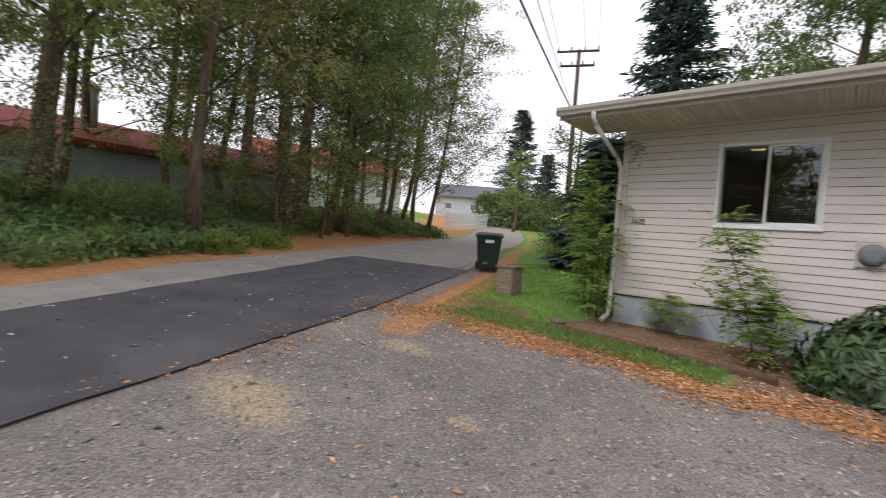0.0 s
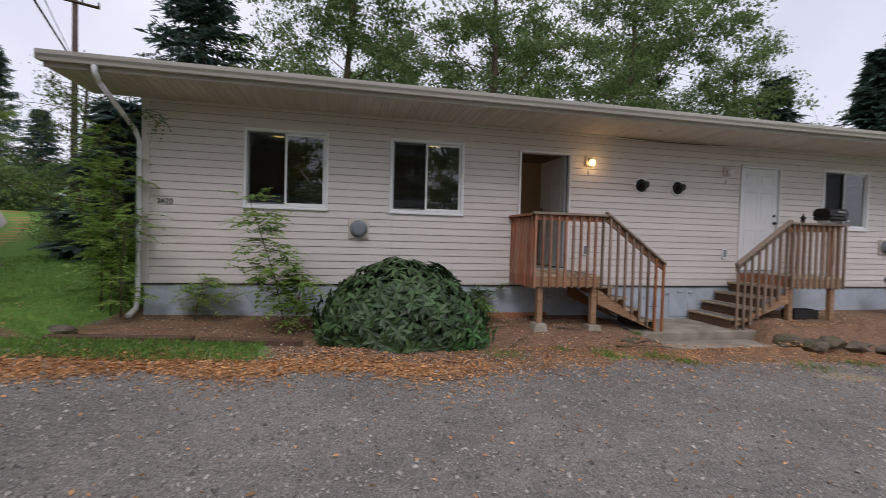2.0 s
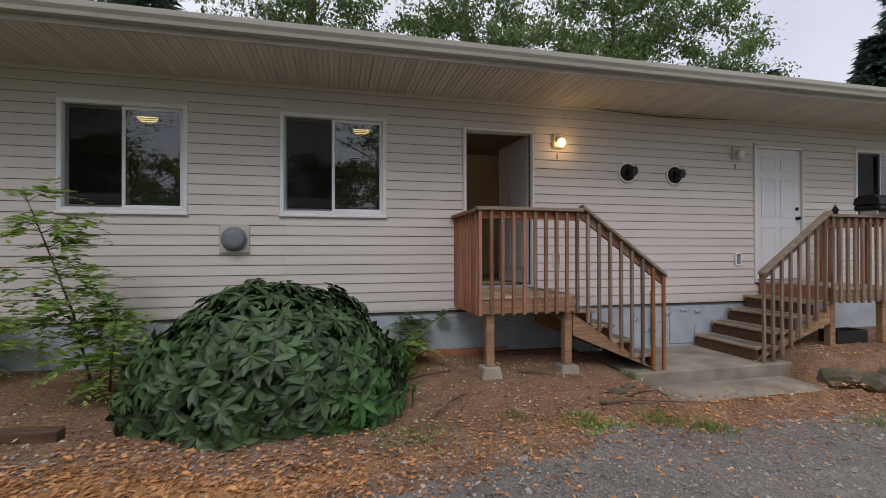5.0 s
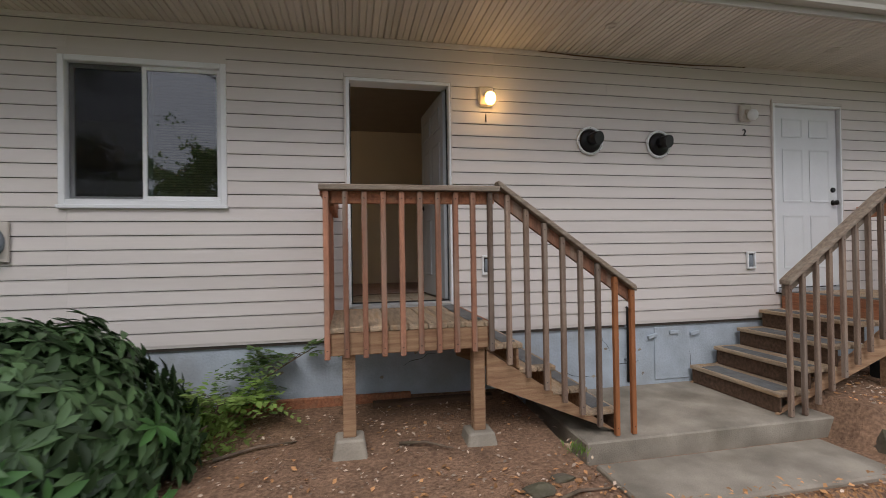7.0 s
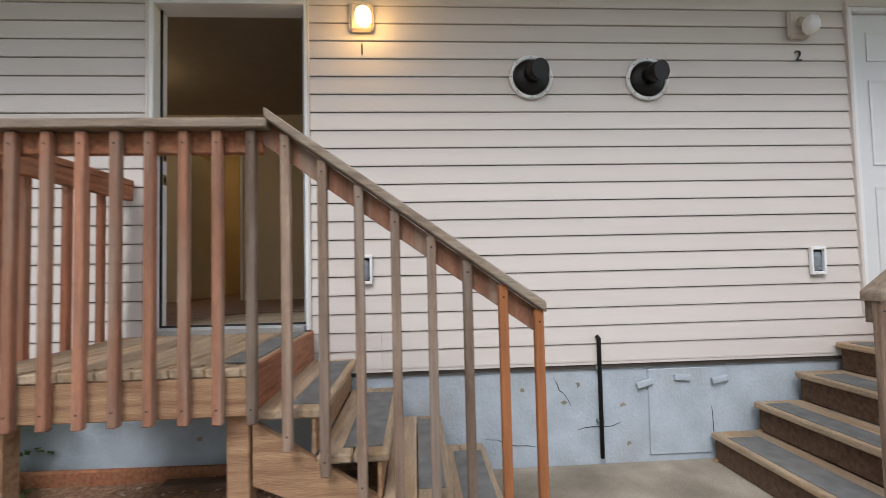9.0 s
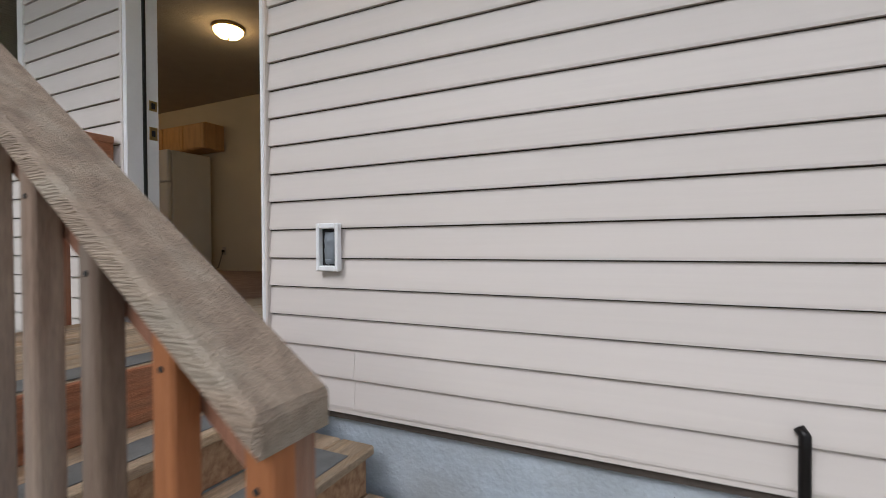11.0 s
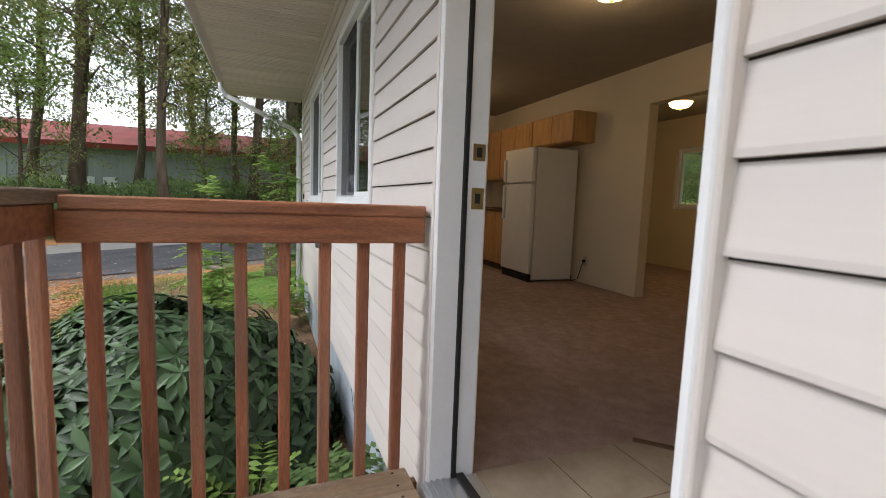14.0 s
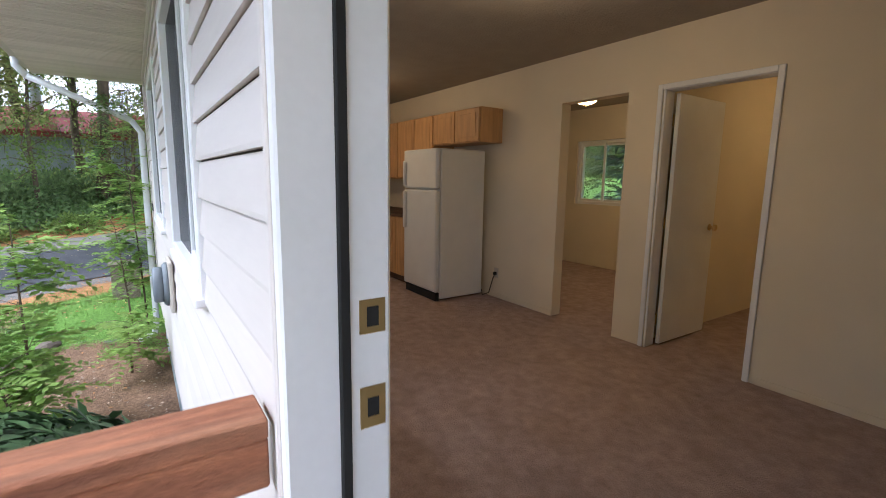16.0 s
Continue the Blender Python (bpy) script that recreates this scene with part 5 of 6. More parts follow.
def tree(base, height, radius, seed, crown_from=0.3, reach=3.0, leaves=9000, leaf=0.16, green=0, lean=(0, 0), limbs=13, label="tall broadleaf tree with a furrowed trunk", spread=0.55):
    """A broadleaf tree: a tapered, bent trunk, rising limbs with twigs and a loose crown of leaves."""
    rng = np.random.default_rng(seed)
    t = thing("tree", label, "tree", "broadleaf trees")
    bx, by = base
    bz = float(ground_z(bx, by)) - 0.15
    hs = np.linspace(0, 1, 9)
    wob = np.cumsum(rng.normal(size=(9, 2)) * 0.012 * height, 0) * 0.6
    stem = [(bx + lean[0] * h + wob[i, 0] * (h > 0), by + lean[1] * h + wob[i, 1] * (h > 0), bz + height * h) for i, h in enumerate(hs)]
    rad = [radius * (1.35 if i == 0 else 1) * (1 - 0.85 * h) + 0.015 for i, h in enumerate(hs)]
    bm = bmesh.new()
    tube(bm, stem, rad, 10)
    part("trunk", bm, BARK, t)
    stem = np.array(stem)
    bm = bmesh.new()
    tips = []
    for k in range(limbs):
        h = crown_from + (0.97 - crown_from) * (k + rng.random() * 0.8) / limbs
        p = np.array([np.interp(h, hs, stem[:, c]) for c in range(3)])
        a = k * 2.4 + rng.random()
        long = reach * (1.05 - 0.65 * max(0, (h - crown_from) / (1 - crown_from)) ** 1.3) * rng.uniform(0.7, 1.1)
        d = np.array([math.cos(a), math.sin(a), rng.uniform(0.15, 0.7)])
        q = p + d * long * 0.5 + (0, 0, 0.1 * long)
        e = p + d * long + (0, 0, rng.uniform(-0.15, 0.2) * long)
        r0 = max(0.02, radius * 0.3 * (1 - h))
        tube(bm, [p, q, e], [r0, r0 * 0.6, 0.01], 5)
        for j in range(9):
            s = p + (e - p) * rng.uniform(0.25, 1.0)
            tip = s + rng.normal(size=3) * (0.3, 0.3, 0.2) * long
            tube(bm, [s, (s + tip) / 2 + (0, 0, 0.06), tip], [0.015, 0.01, 0.004], 4)
            tips += [tip, (s + tip) / 2]
        tips.append(e)
    part("branch_structure", bm, BARK, t)
    tips = np.array(tips)
    per = max(3, int(leaves / len(tips)))
    size = rng.uniform(0.45, 1.3, len(tips)) * spread
    at = np.repeat(tips, per, 0) + unit(rng, len(tips) * per) * (rng.random(len(tips) * per) ** 0.6 * np.repeat(size, per))[:, None] * (1.25, 1.25, 0.55)
    at[:, 2] -= 0.15 * np.abs(rng.normal(size=len(at)))
    d = unit(rng, len(at))
    d[:, 2] -= 0.4
    up = unit(rng, len(at)) * 0.7 + (0, 0, 1)
    scatter("crown", LEAF, LEAF_F, at, frames(d, up), leaf * rng.uniform(0.6, 1.25, len(at)), GREENS[green], t)
    return t


def conifer(base, height, reach, seed, needles=9000, label="tall conifer with dense blue-green needles"):
    rng = np.random.default_rng(seed)
    t = thing("conifer", label, "conifer", "conifers")
    bx, by = base
    bz = float(ground_z(bx, by)) - 0.2
    bm = bmesh.new()
    tube(bm, [(bx, by, bz), (bx + 0.05, by, bz + height * 0.5), (bx, by, bz + height)], [height * 0.018, height * 0.01, 0.02], 8)
    part("trunk", bm, BARK, t)
    bm = bmesh.new()
    at, out = [], []
    whorls = int(height * 2.3)
    per = max(4, int(needles / (whorls * 7)))
    for k in range(whorls):
        h = 0.06 + 0.93 * k / whorls
        long = reach * (1 - h) ** 0.85 * rng.uniform(0.75, 1.1) + 0.15
        for j in range(7):
            a = rng.random() * math.tau
            le = long * rng.uniform(0.65, 1.1)
            p = np.array([bx, by, bz + height * h])
            d = np.array([math.cos(a), math.sin(a), 0.0])
            mid = p + d * le * 0.5 - (0, 0, 0.16 * le)
            end = p + d * le - (0, 0, 0.08 * le)
            tube(bm, [p, mid, end], [0.03, 0.018, 0.006], 4)
            f = rng.random(per) ** 0.7
            pos = np.where(f[:, None] < 0.5, p + (mid - p) * (f[:, None] * 2), mid + (end - mid) * (f[:, None] * 2 - 1))
            sway = rng.normal(size=(per, 3)) * (0.12, 0.12, 0.05) * le ** 0.6
            at.append(pos + sway)
            o = d + rng.normal(size=(per, 3)) * (0.75, 0.75, 0.25) - (0, 0, 0.25)
            out.append(o)
    part("branches", bm, BARK, t)
    at, out = np.concatenate(at), np.concatenate(out)
    n = len(at)
    scatter("needles", ((0, 0, 0), (0.5, 0.13, 0.02), (1, 0, -0.08), (0.5, -0.13, 0.02)), LEAF_F, at, frames(out, unit(rng, n) * 0.5 + (0, 0, 1)), rng.uniform(0.4, 0.8, n), NEEDLE, t)


def shrub(name, base, size, seed, leaves, leaf, material, label, category="shrub", group="undergrowth shrubs", shell=0.55):
    """A loose bush: a few stems and leaves through an uneven mound."""
    rng = np.random.default_rng(seed)
    s = thing(name, label, category, group)
    bx, by = base
    bz = float(ground_z(bx, by)) - 0.05
    bm = bmesh.new()
    for k in range(5):
        a = rng.random() * math.tau
        tube(bm, [(bx, by, bz), (bx + 0.3 * size[0] * math.cos(a), by + 0.3 * size[1] * math.sin(a), bz + size[2] * 0.45), (bx + 0.6 * size[0] * math.cos(a), by + 0.6 * size[1] * math.sin(a), bz + size[2] * rng.uniform(0.6, 0.85))], [0.025, 0.016, 0.005], 5)
    part("stems", bm, BARK, s)
    v = unit(rng, leaves)
    v[:, 2] = np.abs(v[:, 2])
    lump = np.array([1 + 0.28 * noise.noise(tuple(p * 2.3 + seed)) for p in v])
    r = rng.uniform(shell, 1, leaves) * lump
    at = v * r[:, None] * np.array(size) + (bx, by, bz)
    d = v + rng.normal(size=v.shape) * 0.6
    scatter("foliage", LEAF, LEAF_F, at, frames(d, unit(rng, leaves) * 0.6 + (0, 0, 1)), leaf * rng.uniform(0.6, 1.3, leaves), material, s)
    return s


def fronds(rng, roots, aims, longs, leaflets=15, size=0.05):
    """Places and turns of the leaflets of pinnate leaves that spring from roots."""
    at, di, up, sz = [], [], [], []
    for p, d, le in zip(roots, aims, longs):
        d = d / np.linalg.norm(d)
        side = np.cross(d, (0, 0, 1.0))
        side /= np.linalg.norm(side) + 1e-6
        for k in range(leaflets):
            f = (k // 2 + 1) / (leaflets / 2 + 0.5)
            q = p + d * le * f - np.array([0, 0, 0.35 * le * f * f])
            s = 1 if k % 2 else -1
            at.append(q)
            di.append(side * s * 1.0 + d * 0.45 + rng.normal(size=3) * 0.12 - (0, 0, 0.15))
            up.append(np.array([0, 0, 1.0]) + rng.normal(size=3) * 0.2)
            sz.append(size * (1.1 - 0.4 * f) * rng.uniform(0.85, 1.1))
    return np.array(at), np.array(di), np.array(up), np.array(sz)


def sapling(name, base, height, seed, shoots, label, lean=(0, 0), size=0.055, material=None, reach=0.4):
    rng = np.random.default_rng(seed)
    s = thing(name, label, "sapling", "locust saplings")
    bx, by, bz = base
    stem = np.array([(bx, by, bz), (bx + lean[0] * 0.3, by + lean[1] * 0.3, bz + height * 0.4), (bx + lean[0] * 0.7, by + lean[1] * 0.7, bz + height * 0.75), (bx + lean[0], by + lean[1], bz + height)])
    bm = bmesh.new()
    tube(bm, stem.tolist(), [0.012, 0.01, 0.007, 0.003], 6)
    part("stem", bm, BARK, s)
    roots, aims, longs = [], [], []
    bm = bmesh.new()
    for k in range(shoots):
        h = rng.uniform(0.12, 1.0)
        p = np.array([np.interp(h, (0, 0.4, 0.75, 1), stem[:, c]) for c in range(3)])
        a = rng.random() * math.tau
        d = np.array([math.cos(a), math.sin(a) * 0.8, rng.uniform(0.0, 0.6)])
        e = p + d * reach * rng.uniform(0.2, 0.9)
        tube(bm, [p, (p + e) / 2 + (0, 0, 0.03), e], [0.004, 0.003, 0.002], 4)
        for j in range(3):
            f = rng.uniform(0.3, 1)
            roots.append(p + (e - p) * f)
            aims.append(d + rng.normal(size=3) * (0.6, 0.6, 0.3))
            longs.append(rng.uniform(0.22, 0.42))
    part("twig_structure", bm, BARK, s)
    at, di, up, sz = fronds(rng, roots, aims, longs, 15, size * 1.9)
    scatter("foliage", ((0, 0, 0), (0.5, 0.25, 0.03), (1, 0, -0.03), (0.5, -0.25, 0.03)), LEAF_F, at, frames(di, up), sz, material or LOCUST, s)


# ---- planting by the house ----
def laurel_bush():
    """A wide mound of long drooping leaves in whorls."""
    rng = np.random.default_rng(11)
    s = thing("laurel_bush", "broad dark glossy-leaved bush on the dirt bed", "bush")
    c, size = np.array([-2.23, -1.28, 0.0]), np.array([1.2, 1.27, 1.06])
    bm = bmesh.new()
    for k in range(14):
        a = rng.random() * math.tau
        r = rng.uniform(0.3, 0.8)
        tube(bm, [c + (0.1 * math.cos(a), 0.1 * math.sin(a), -0.02), c + (0.5 * r * math.cos(a), 0.5 * r * math.sin(a), 0.35), c + (r * math.cos(a), r * math.sin(a), 0.75 - 0.35 * r)], [0.02, 0.014, 0.006], 6)
    part("stems", bm, BARK, s)
    for name, count, lo, material, young in (("foliage", 760, 0.88, RHODO, 0), ("inner_foliage", 330, 0.55, RHODO, 0), ("young_foliage", 40, 0.98, RHODO_NEW, 1)):
        v = unit(rng, count)
        v[:, 2] = np.where(v[:, 2] < -0.12, -v[:, 2], v[:, 2])
        if young:
            v = np.array([(0.75, -0.55, 0.1), (0.6, -0.72, 0.2), (0.85, -0.35, 0.15)])[rng.integers(0, 3, count)] + rng.normal(size=(count, 3)) * 0.12
        lump = np.array([1 + 0.13 * noise.noise(tuple(p * 2.2)) + 0.05 * noise.noise(tuple(p * 6)) for p in v])
        root = c + v * size * (rng.uniform(lo, 1.0, count) * lump)[:, None]
        root[:, 2] = np.maximum(root[:, 2], 0.08)
        per = 9
        at = np.repeat(root, per, 0)
        nrm = np.repeat(v, per, 0)
        ang = np.tile(np.arange(per) * 2.4, count) + np.repeat(rng.random(count) * 6, per)
        u = np.cross(nrm, (0.2, 0.3, 1.0))
        u /= np.linalg.norm(u, axis=1, keepdims=True)
        w = np.cross(nrm, u)
        d = u * np.cos(ang)[:, None] + w * np.sin(ang)[:, None] + nrm * rng.uniform(0.1, 0.7, len(at))[:, None] - np.array([0, 0, 0.55])
        scatter(name, BLADE, BLADE_F, at, frames(d, nrm + rng.normal(size=nrm.shape) * 0.15 + (0, 0, 0.3)), rng.uniform(0.11, 0.19, len(at)), material, s)


laurel_bush()
sapling("sapling", (-3.85, -0.95, 0.05), 1.85, 21, 38, "young locust sapling with feathery leaves", (-0.5, -0.1), 0.058, reach=0.42)
sapling("sapling", (-3.7, -1.0, 0.05), 0.75, 22, 30, "low leafy locust shoot by the foundation", (0.1, -0.1), reach=0.38)
sapling("sapling", (-6.4, -0.16, 0.1), 2.5, 23, 26, "tall locust sapling crowding the house corner", (0.1, -0.1), 0.06, reach=0.5)
sapling("sapling", (-6.55, -0.1, 0.1), 2.8, 24, 28, "leafy locust sapling beside the house", (-0.05, 0.2), 0.06, reach=0.55)
sapling("sapling", (-6.2, -0.32, 0.1), 1.5, 25, 20, "bushy locust shoot at the downspout", (0.1, -0.1), 0.055, reach=0.5)
sapling("sapling", (-5.2, -0.35, 0.05), 0.55, 26, 16, "small weed at the foundation", (0.1, 0), 0.05, reach=0.3)
sapling("sapling", (-1.15, -0.3, 0.0), 0.55, 27, 15, "fern-like shoot leaning on the foundation", (0.85, 0.14), 0.048, IVY, reach=0.2)
sapling("sapling", (-6.7, 0.8, 0.1), 2.7, 33, 34, "leafy locust sapling on the lawn edge", (0.15, -0.2), 0.065, reach=0.65)
sapling("sapling", (-7.05, 1.5, 0.12), 2.2, 34, 32, "bushy locust sapling on the lawn edge", (-0.1, -0.1), 0.065, reach=0.7)
shrub("ground_ivy", (-1.2, -0.75), (0.5, 0.36, 0.36), 36, 1100, 0.062, GREENS[2], "low bright green creeping leaves beside the bush", "shrub", "", 0.3)
sapling("sapling", (-1.05, -0.55, 0.0), 0.28, 28, 12, "low green shoots beside the bush", (0.1, -0.05), 0.05, reach=0.3)


def hanging_branch():
    rng = np.random.default_rng(31)
    s = thing("climbing_branch", "thin vine branch hanging under the eave", "vine")
    bm = bmesh.new()
    pts = [(-6.5, -0.5, 2.5), (-6.2, -0.45, 2.95), (-5.85, -0.4, 3.12), (-5.6, -0.42, 3.05)]
    tube(bm, pts, [0.01, 0.008, 0.006, 0.003], 6)
    part("stem", bm, BARK, s)
    f = rng.random(26)
    roots = np.array([[np.interp(q, (0, 0.33, 0.66, 1), [p[c] for p in pts]) for c in range(3)] for q in f])
    aims = rng.normal(size=(26, 3)) * (1, 0.6, 0.4) - (0, 0, 0.7)
    at, di, up, sz = fronds(rng, roots, aims, rng.uniform(0.15, 0.32, 26), 13, 0.06)
    scatter("foliage", LEAF, LEAF_F, at, frames(di, up), sz, IVY, s)


hanging_branch()

# ---- woods across the road ----
WOODS = (  # x, y, height, trunk radius, lean x, lean y, crown from, reach, green
    (-17.0, -6.4, 19, 0.34, 0.3, 0.2, 0.22, 4.2, 0), (-15.3, -3.5, 18, 0.21, 0.6, 0.4, 0.24, 3.6, 3), (-18.7, -1.1, 20, 0.26, -0.2, 0.3, 0.25, 3.8, 1),
    (-18.9, 0.9, 21, 0.38, 0.3, 0.3, 0.24, 4.4, 0), (-19.5, 1.6, 20, 0.3, 1.2, 0.4, 0.28, 4.0, 2), (-19.8, 3.3, 20, 0.27, 1.6, 0.6, 0.26, 4.0, 1),
    (-22.5, 8.5, 19, 0.2, 0.6, 0.6, 0.26, 3.6, 0), (-23.5, 10.0, 20, 0.22, 1.8, 0.8, 0.24, 3.8, 1), (-24.8, 12.2, 20, 0.2, 1.2, 0.6, 0.2, 4.2, 3),
    (-24.0, 14.0, 18, 0.2, 2.2, 0.6, 0.18, 4.6, 0), (-26.0, 6.0, 20, 0.25, 0, 0, 0.2, 4.2, 1), (-27.5, 10.5, 21, 0.25, 0.2, 0.4, 0.16, 4.4, 1),
    (-22.0, -9.5, 19, 0.3, 0.2, 0, 0.2, 4.2, 1), (-25.0, 1.0, 18, 0.22, 0.1, 0.1, 0.3, 4.0, 1), (-21.0, 5.0, 17, 0.16, 0.9, 0.4, 0.2, 3.2, 1),
    (-16.0, -10.5, 18, 0.3, 0.2, -0.2, 0.22, 4.0, 0), (-27.5, 16.0, 19, 0.24, 1.0, 0.6, 0.12, 4.4, 0), (-30.0, 13.0, 20, 0.24, 0, 0, 0.1, 4.6, 1),
    (-13.0, -16.0, 18, 0.3, 0.2, 0, 0.22, 4.0, 1), (-20.5, -5.5, 18, 0.22, 0.1, 0.2, 0.3, 3.8, 1),
    (-25.5, -4.0, 20, 0.25, 0, 0, 0.16, 4.6, 0), (-23.0, -1.8, 19, 0.2, 0.2, 0.2, 0.18, 4.2, 3), (-24.5, 3.6, 20, 0.24, 0.3, 0.2, 0.16, 4.4, 1), (-22.5, 6.2, 19, 0.2, 0.5, 0.3, 0.18, 4.2, 0), (-29.0, 1.0, 21, 0.25, 0, 0, 0.12, 4.8, 1), (-14.2, -7.6, 17, 0.22, 0.3, 0.1, 0.3, 3.6, 2))
for i, (x, y, h, r, lx, ly, cf, rc, gr) in enumerate(WOODS):
    tree((x, y), h, r * 0.66, 100 + i, cf * 0.8, rc * 1.05, 17500, 0.148, gr, (lx, ly), 24, "tall broadleaf tree with a brown furrowed trunk in the roadside woods", 0.62)

for i, (x, y, h) in enumerate(((-16.5, -7.6, 4.4), (-17.6, -2.7, 5.2), (-17.6, -0.2, 3.8), (-18.6, 2.3, 4.6), (-20.0, 4.6, 4.6))):
    tree((x, y), h, 0.06, 330 + i, 0.2, 1.7, 3600, 0.11, 2 if i % 2 else 0, (0.3, 0.1), 12, "slender leafy young tree in the undergrowth", 0.4)

# trees on the far side of the drive, mirrored in the windows
for i, (x, y, h) in enumerate(((-7.0, -27.0, 7.5), (-11.5, -31.0, 7.0), (-15.5, -22.0, 6.5), (-2.0, -30.0, 8.5), (5.5, -25.0, 15.0), (10.5, -22.0, 14.0), (16.0, -23.0, 15.0), (3.0, -33.0, 17.0))):
    tree((x, y), h, 0.22, 260 + i, 0.1, 4.4, 8000, 0.36, 1, (0.2, 0.2), 16, "leafy broadleaf tree across the drive", 0.8)

# trees behind and beside the house
for i, (x, y, h, rc, gr) in enumerate(((-3.4, 18.5, 18.5, 6.2, 0), (4.6, 17.0, 19.5, 6.6, 1), (12.4, 15.5, 17.5, 6.4, 0), (20.0, 15.5, 13.0, 4.6, 0), (9.0, 24.0, 16.0, 5.0, 1), (-0.5, 25.0, 16.0, 5.0, 1), (16.5, 22.0, 15.0, 5.0, 3))):
    tree((x, y), h, 0.3, 200 + i, 0.2, rc, 40000 if i < 3 else 18000, 0.22, 1, (0.4, 0.2), 24, "spreading broadleaf tree behind the house", 0.8)
conifer((-10.9, 19.5), 21, 4.2, 301, 15000)
conifer((-36.0, 43.5), 16, 5.2, 302, 10000)
conifer((-35.5, 50.0), 11, 4.0, 303, 6000)
conifer((23.0, 10.0), 11.8, 3.3, 304, 10000)
conifer((22.0, 15.0), 12.0, 3.2, 305, 7000)
conifer((28.5, 9.0), 14.5, 3.6, 306, 9000)
conifer((25.4, 9.3), 13.2, 3.2, 308, 9000)
conifer((31.0, 14.0), 18.0, 4.4, 309, 9000)
conifer((-9.4, 7.6), 5.2, 1.8, 307, 7000, "small dark spruce beside the house")
tree((-29.5, 33.0), 9, 0.16, 320, 0.15, 2.2, 5000, 0.16, 2, (0, 0), 10, "pale green slender tree by the hedge", 0.5)
tree((-12.0, 10.4), 6.5, 0.1, 321, 0.12, 2.2, 4500, 0.12, 1, (0.2, 0), 11, "small leafy tree beside the lawn", 0.45)
tree((-12.8, 15.0), 6.0, 0.1, 322, 0.1, 2.2, 4500, 0.12, 0, (0, 0), 11, "small leafy tree beside the lawn", 0.45)

rng = np.random.default_rng(5)
for i in range(40):
    f = i / 39
    across = rng.uniform(5.2, 10.0)
    x, y = -13.0 - 13.5 * f + rng.normal() * 0.6, -11.5 + 26.0 * f + rng.normal() * 0.6
    x -= across - 5.4
    sz = rng.uniform(1.2, 2.1)
    shrub("undergrowth_shrub", (x, y), (sz * 1.25, sz * 1.25, sz * rng.uniform(0.4, 0.65)), 400 + i, 2500, 0.17, GREENS[1] if i % 3 else IVY, "dark leafy undergrowth shrub below the trees")
for i, (x, y) in enumerate(((-14.3, -3.4), (-13.9, -5.6), (-15.4, -1.6), (-13.9, -7.4))):
    shrub("fern_clump", (x, y), (0.75, 0.75, 0.5), 460 + i, 1400, 0.11, GREENS[2], "bright green leafy clump at the roadside", "shrub", "roadside clumps")
for i, (x, y, s) in enumerate(((-9.8, 8.8, 1.3), (-11.2, 10.0, 1.5), (-12.6, 12.2, 1.6), (-14.0, 14.5, 1.7), (-9.0, 7.0, 1.0), (-15.8, 17.5, 1.9))):
    shrub("garden_shrub", (x, y), (s, s, s * 1.25), 480 + i, 2200, 0.13, GREENS[i % 2], "leafy shrub at the edge of the lawn", "shrub", "lawn shrubs")


def hedge():
    rng = np.random.default_rng(8)
    h = thing("hedge", "tall clipped laurel hedge by the road bend", "hedge")
    n = 12000
    c = np.array([-29.5, 40.0])
    d = np.array([0.86, 0.5])
    u, v = rng.uniform(-8.5, 8.5, n), rng.uniform(-1.6, 1.6, n)
    x, y = c[0] + d[0] * u - d[1] * v, c[1] + d[1] * u + d[0] * v
    top = 3.9 + 0.5 * np.sin(u * 0.9) + 0.3 * np.sin(u * 2.3)
    z = ground_z(x, y) + top * np.sqrt(np.clip(1 - (v / 1.7) ** 4, 0, 1)) * np.where(rng.random(n) < 0.5, rng.uniform(0.8, 1, n), rng.uniform(0, 1, n))
    scatter("foliage", LEAF, LEAF_F, np.stack([x, y, z], 1), frames(unit(rng, n) + (0, 0, -0.2), unit(rng, n) + (0, 0, 0.8)), rng.uniform(0.25, 0.5, n), GREENS[1], h)
    bm = bmesh.new()
    for k in range(6):
        p = c + d * (k * 2.6 - 6.5)
        g = float(ground_z(*p))
        tube(bm, [(p[0], p[1], g - 0.1), (p[0] + 0.2, p[1], g + 2.2)], [0.08, 0.04], 6)
    part("stems", bm, BARK, h)


hedge()

# ---- far buildings ----
METALWALL = mat("grey_metal_wall", (0.34, 0.36, 0.37), 0.6, var=0.12, scale=1.0, bump=0.05, stretch=(1, 6, 0.3))
REDROOF = mat("faded_red_roof", (0.3, 0.05, 0.04), 0.7, var=0.25, scale=1.2, bump=0.2, dirt=(0.1, 0.05, 0.04), dirt_amount=0.5)
WHITEWALL = mat("pale_far_wall", (0.6, 0.62, 0.64), 0.7, var=0.08, scale=1.0)
GREYROOF = mat("grey_far_roof", (0.14, 0.15, 0.17), 0.9, var=0.2)
b = thing("warehouse", "long grey warehouse with a faded red roof behind trees", "building")
boxpart("wall", (-31.0, -25.0, -22.0, 4.5, 0.3, 3.75), METALWALL, b, bevel=0)
for k in range(26):
    boxpart("wall_rib", (-25.0, -24.96, -21.5 + k, -21.42 + k, 0.6, 3.74), METALWALL, b, bevel=0)
bm = bmesh.new()
prism(bm, [(-24.4, 3.7), (-24.4, 3.95), (-28.0, 5.2), (-31.6, 3.95), (-31.6, 3.7), (-28.0, 4.95)], "y", -22.6, 5.0)
part("roof", bm, REDROOF, b)
